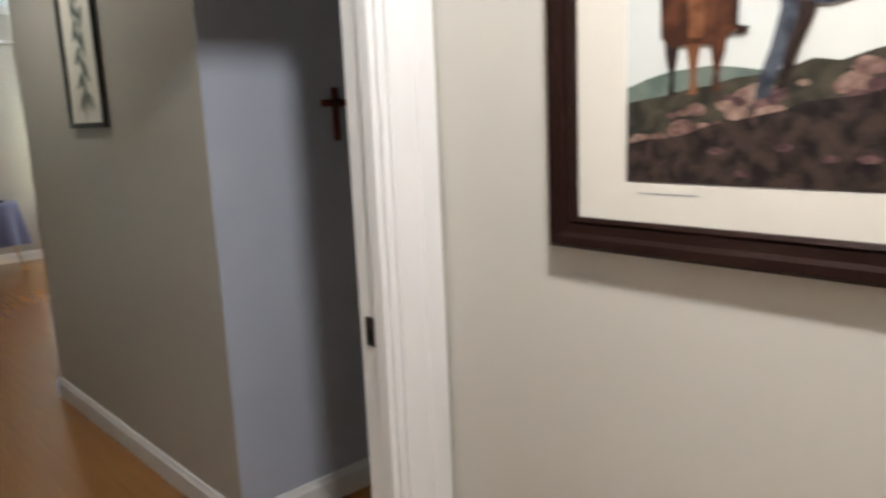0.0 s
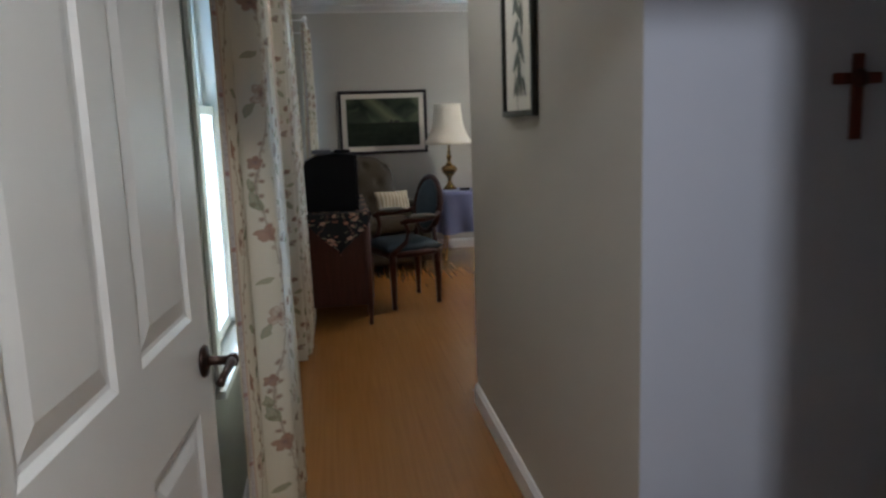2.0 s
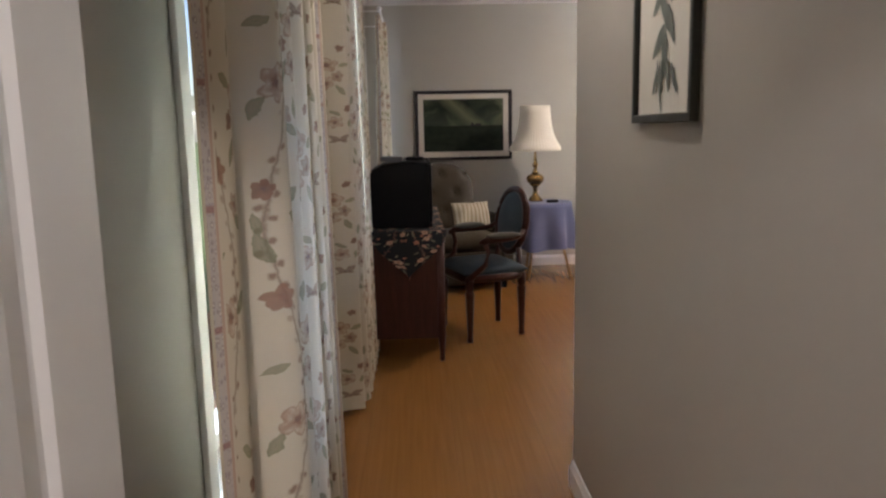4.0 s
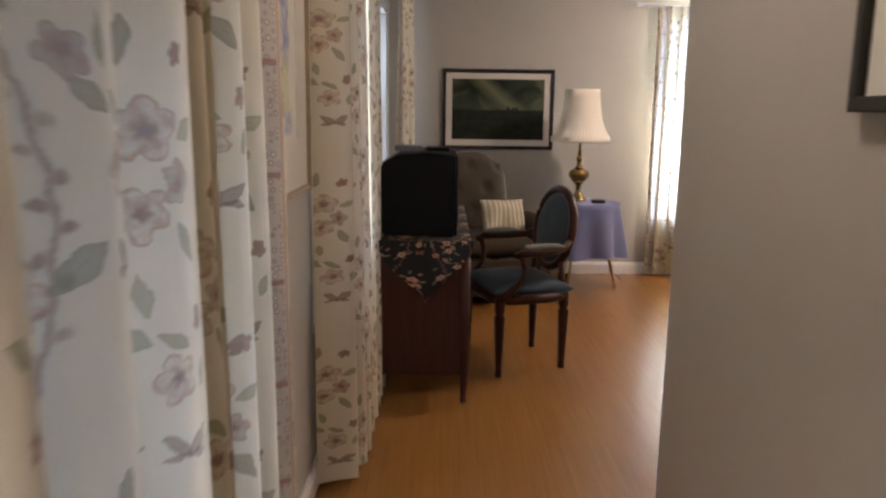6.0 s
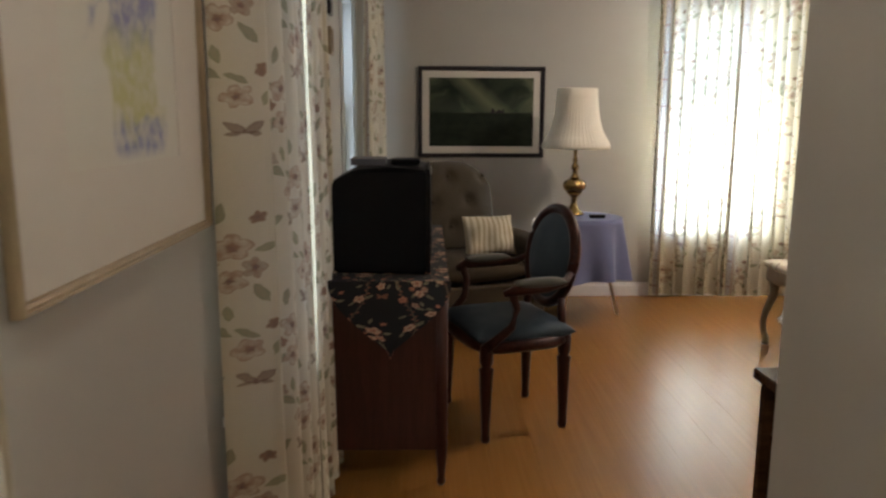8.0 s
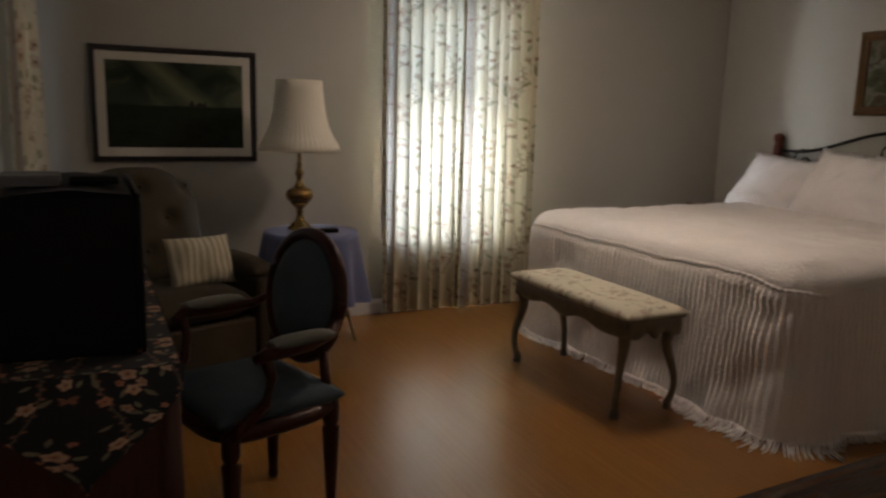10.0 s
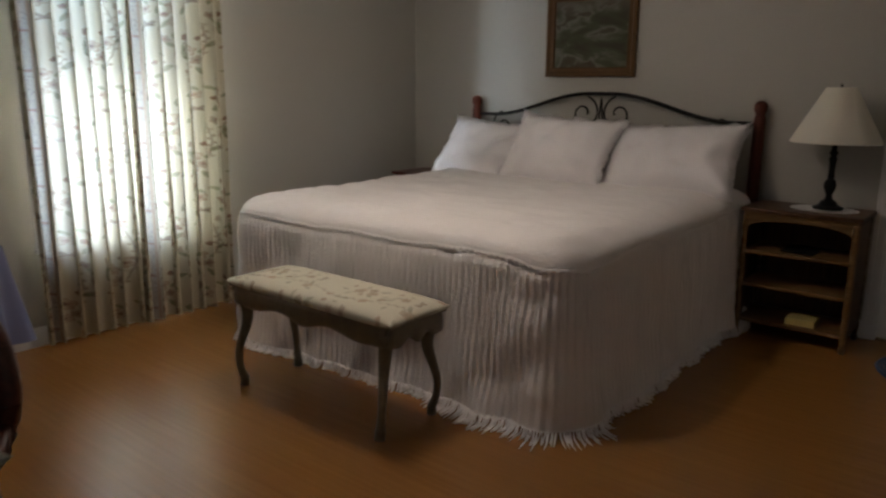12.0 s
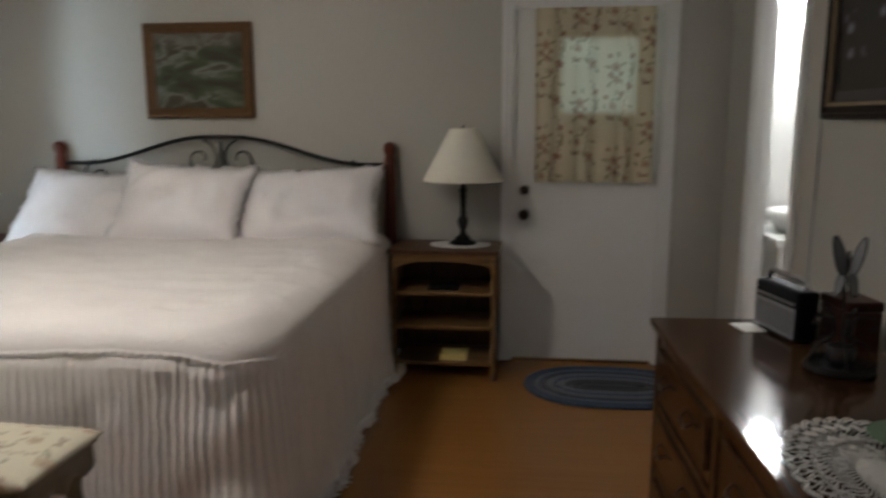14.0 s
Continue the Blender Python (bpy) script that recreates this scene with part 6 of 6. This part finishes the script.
lampa = thing("table_lamp", (2.095, 9.76, 0.6815), "tall brass urn table lamp with cream bell shade", "table lamp")
part("base", lathe([(0.07, 0), (0.072, 0.012), (0.055, 0.02), (0.05, 0.035), (0.028, 0.05), (0.022, 0.075), (0.016, 0.09), (0.024, 0.10), (0.018, 0.115), (0.03, 0.13), (0.055, 0.155)], 28), M_BRASS, lampa, smooth=True)
part("urn", lathe([(0.05, 0.155), (0.072, 0.175), (0.08, 0.20), (0.076, 0.222), (0.055, 0.24), (0.03, 0.25)], 72, 18, 0.06), M_BRASS, lampa, "fluted brass urn body", smooth=True)
part("neck", lathe([(0.03, 0.25), (0.034, 0.256), (0.02, 0.27), (0.017, 0.30), (0.026, 0.32), (0.024, 0.34), (0.013, 0.355), (0.018, 0.375), (0.012, 0.39), (0.010, 0.46), (0.004, 0.465)], 20), M_BRASS, lampa, smooth=True)
bell = [(0.228, 0.455), (0.232, 0.465), (0.228, 0.49), (0.205, 0.525), (0.178, 0.575), (0.158, 0.64), (0.145, 0.72), (0.137, 0.80), (0.134, 0.855)]
shade(bell, M_SHADE, lampa, 48, 0.012, 192, "pleated cream bell lampshade")
part("harp", tube([(0, -0.03, 0.46), (0, -0.07, 0.6), (0, -0.04, 0.8), (0, 0, 0.85), (0, 0.04, 0.8), (0, 0.07, 0.6), (0, 0.03, 0.46)], 0.0025, 6), M_BRASS, lampa)
part("spider", tube([(0, -0.133, 0.85), (0, 0.133, 0.85)], 0.0025, 6), M_BRASS, lampa)
tagged(part("glasses_case", box(2.17, 2.27, 9.56, 9.61, 0.6825, 0.705, 0.008), M_BLACKP), "small black case on the lavender tablecloth", "case")

# ---- dresser and what stands on it ----
DX0, DX1, DY0, DY1, DZ = 1.82, 3.87, 5.665, 6.235, 0.80
dres = thing("dresser", ((DX0 + DX1) / 2, (DY0 + DY1) / 2 + 0.038, 0), "long dark walnut dresser with panelled drawers and bail pulls", "dresser", rz=2.6)
hx, hy = (DX1 - DX0) / 2, (DY1 - DY0) / 2
part("top", box(-hx, hx, -hy, hy, DZ - 0.026, DZ, 0.007, seg=3), M_DRESS, dres)
part("body", box(-hx + 0.03, hx - 0.03, -hy + 0.01, hy - 0.04, 0.07, DZ - 0.027, 0.003), M_DRESS, dres)
part("plinth", box(-hx + 0.045, hx - 0.045, -hy + 0.02, hy - 0.055, 0.0, 0.07, 0.003), M_DRESS, dres)
for x in (-hx + 0.028, -hx / 3, hx / 3, hx - 0.028):
    part("pilaster", box(x - 0.018, x + 0.018, hy - 0.04, hy - 0.022, 0.07, DZ - 0.03, 0.004), M_DRESS, dres)
for c in range(3):
    for r in range(3):
        w = 2 * hx / 3 - 0.06
        xc = (c - 1) * 2 * hx / 3
        z0 = 0.10 + r * 0.222
        d = part("drawer", box(xc - w / 2, xc + w / 2, hy - 0.038, hy - 0.026, z0, z0 + 0.205, 0.004), M_DRESS, dres)
        part("raised_panel", box(xc - w / 2 + 0.03, xc + w / 2 - 0.03, hy - 0.0255, hy - 0.017, z0 + 0.03, z0 + 0.175, 0.007), M_DRESS, d)
        for s in (-0.22, 0.22) if w > 0.4 else (0,):
            bx_ = xc + s * w
            part("pull", tube([(bx_ - 0.04, hy - 0.017, z0 + 0.115), (bx_ - 0.036, hy - 0.002, z0 + 0.10), (bx_, hy + 0.002, z0 + 0.085), (bx_ + 0.036, hy - 0.002, z0 + 0.10), (bx_ + 0.04, hy - 0.017, z0 + 0.115)], 0.004, 6), M_BRONZE, d, smooth=True)

doily("doily", (2.76, 6.05, DZ + 0.0005), 0.29, 0.18, "large oval white crocheted doily on the walnut dresser", 34)
dish = thing("dish", (2.90, 5.96, DZ + 0.005), "shallow green glass dish on the crocheted doily", "dish")
part("bowl", lathe([(0.03, 0), (0.05, 0.004), (0.085, 0.022), (0.088, 0.024), (0.082, 0.022), (0.045, 0.008), (0.02, 0.007)], 28), M_GREENG, dish, smooth=True)
card = tagged(part("card", box(-0.05, 0.05, -0.035, 0.035, 0, 0.0012), M_PAPER), "small white card lying on the walnut dresser", "card")
card.matrix_world = pose(3.76, 6.04, DZ + 0.0008, 0, 0, 12)
tbox = thing("box", (3.63, 5.80, DZ), "dark red-brown wooden keepsake box on the dresser by the wall", "box", rz=8)
part("body", box(-0.07, 0.07, -0.05, 0.05, 0, 0.105, 0.004), M_MAHOG, tbox)
part("lid", box(-0.073, 0.073, -0.053, 0.053, 0.107, 0.135, 0.008, seg=3), M_MAHOG, tbox)
radio = thing("radio", (3.71, 5.95, DZ), "silver and black portable radio standing on the dresser", "radio", rz=14)
part("case", box(-0.11, 0.11, -0.035, 0.035, 0.006, 0.15, 0.01, seg=3), M_BLACKP, radio)
part("speaker_panel", box(-0.102, 0.102, 0.0355, 0.040, 0.012, 0.10, 0.003), M_GREYP, radio, "silver speaker grille panel")
part("dial_strip", box(-0.102, 0.102, 0.0355, 0.041, 0.108, 0.118, 0.002), M_CHROME, radio)
part("handle", tube([(-0.095, 0, 0.148), (-0.095, 0, 0.17), (-0.08, 0, 0.178), (0.08, 0, 0.178), (0.095, 0, 0.17), (0.095, 0, 0.148)], 0.008, 8), M_CHROME, radio, smooth=True)
part("foot", box(-0.09, 0.09, -0.03, 0.03, 0, 0.006), M_BLACKP, radio)
for i in range(10):
    part("grille_bar", box(-0.092 + i * 0.019, -0.086 + i * 0.019, 0.0402, 0.0415, 0.02, 0.092), M_BLACKP, radio)
fly = thing("butterfly_candle_holder", (3.38, 5.92, DZ), "dark wire candle holder topped by a wire-mesh butterfly", "candle holder", rz=68)
part("tray", lathe([(0.075, 0), (0.085, 0.006), (0.08, 0.022), (0.07, 0.012)], 24), M_IRON, fly)
for k in range(5):
    a = radians(72 * k + 30)
    c, s = math.cos(a), math.sin(a)
    part("wire_scroll", tube([(0.055 * c, 0.055 * s, 0.006), (0.085 * c, 0.085 * s, 0.03), (0.06 * c, 0.06 * s, 0.07), (0.02 * c, 0.02 * s, 0.09), (0.03 * c, 0.03 * s, 0.14), (0.065 * c, 0.065 * s, 0.15), (0.075 * c, 0.075 * s, 0.125), (0.06 * c, 0.06 * s, 0.115)], 0.004, 6), M_IRON, fly, smooth=True)
part("stem", tube([(0, 0, 0.006), (0, 0, 0.12), (0.004, 0, 0.22), (0, 0, 0.31)], 0.0035, 6), M_IRON, fly)
part("cup", lathe([(0.02, 0.012), (0.034, 0.03), (0.036, 0.065), (0.033, 0.065), (0.018, 0.02)], 16), M_BLACKF, fly, smooth=True)
M_MESH = plain("grey_wire_mesh", (0.2, 0.2, 0.21), 0.5, 0.5, 0.3, 60).m
for s in (-1, 1):
    for (cx, cz, rx, rz_, rot) in ((0.030, 0.288, 0.018, 0.052, -24), (0.022, 0.228, 0.015, 0.030, -160)):
        bm = bmesh.new()
        ed = []
        for i in range(20):
            a = 2 * math.pi * i / 20
            p, q = rx * math.cos(a), rz_ * math.sin(a) * (1 + 0.2 * math.sin(a))
            rr = radians(rot)
            ed.append((s * 0.62 * (cx + p * math.cos(rr) - q * math.sin(rr)), 0.012 * math.cos(a), cz + p * math.sin(rr) + q * math.cos(rr)))
        bm.faces.new([bm.verts.new(p) for p in ed])
        solidify(bm, 0.001)
        wing = part("wing", bm, M_MESH, fly, "grey mesh butterfly wing")
        for q in (4, 6, 8):
            part("wing_vein", tube([ed[15], ed[q]], 0.001, 4), M_IRON, wing)
        part("wing_rim", tube(ed + [ed[0]], 0.0022, 6, None, False), M_IRON, wing, smooth=True)

# ---- bathroom beyond the south doorway ----
van = thing("vanity", (5.52, 5.03, 0), "white bathroom vanity cabinet with porcelain sink", "vanity")
part("cabinet", box(-0.24, 0.25, -0.45, 0.45, 0.0, 0.80, 0.005), M_TRIM, van)
part("countertop", box(-0.27, 0.255, -0.47, 0.47, 0.801, 0.84, 0.006), M_PORC, van)
bm = lathe([(0.12, 0.841), (0.18, 0.90), (0.195, 0.955), (0.18, 0.955), (0.11, 0.86)], 32)
bmesh.ops.translate(bm, verts=bm.verts, vec=(0.02, 0.25, 0))
part("basin", bm, M_PORC, van, smooth=True)
toilet = thing("toilet", (4.75, 4.1, 0), "white porcelain toilet with raised seat beyond the doorway", "toilet")
part("bowl", lathe([(0.12, 0), (0.13, 0.03), (0.10, 0.15), (0.17, 0.33), (0.2, 0.40), (0.18, 0.41), (0.12, 0.36)], 32), M_PORC, toilet, smooth=True)
part("tank", box(-0.22, 0.22, -0.42, -0.22, 0.38, 0.76, 0.02, seg=3), M_PORC, toilet)
part("tank_lid", box(-0.23, 0.23, -0.43, -0.21, 0.761, 0.79, 0.01), M_PORC, toilet)
wl = thing("ceiling_lamp", (5.59, 5.405, 2.075), "frosted glass bathroom pendant globe, lit white", "ceiling lamp")
s_ = Mat("frosted_lit_glass", (0.85, 0.85, 0.82), 0.5)
s_.b.inputs["Emission Color"].default_value = (1.0, 0.97, 0.92, 1)
s_.b.inputs["Emission Strength"].default_value = 420.0
part("globe", lathe([(0.02, -0.085), (0.055, -0.06), (0.07, 0.0), (0.055, 0.06), (0.02, 0.085)], 20), s_.m, wl, smooth=True)
part("stem", lathe([(0.008, 0.09), (0.008, CEIL - 2.075)], 10), M_BRASS, wl)

# ---- floor boards ----
BW, BL = 0.19, 1.28


def boards(x0, x1, y0, y1, seed):
    rnd = random.Random(seed)
    shared = {}
    x = x0
    col = 0
    while x < x1 - 0.01:
        w = min(BW, x1 - x)
        y = y0 - rnd.uniform(0.1, 1.1)
        while y < y1 - 0.01:
            p, q = max(y, y0), min(y + BL, y1)
            y += BL
            if q - p < 0.01:
                continue
            key = (round(w, 3), round(q - p, 3))
            if key not in shared:
                bm = box(0.0003, w - 0.0001, 0.0001, q - p - 0.0001, -0.0118, 0)
                ob = part("plank", bm, M_FLOOR, floor, kind="structure")
                shared[key] = ob.data
            else:
                ob = new("plank", shared[key])
                ob.parent = floor
                tagged(ob, kind="structure")
            ob.location = (x, p, 0)
        x += BW
        col += 1


boards(-0.5, WX, -0.48, 2.695, 3)
boards(WX, BX, -0.48, SY, 4)
boards(BX, 2.7, 2.80, 3.71, 6)
boards(WX, EX, SY, NY, 5)
boards(4.2, EX, 3.52, SY, 7)
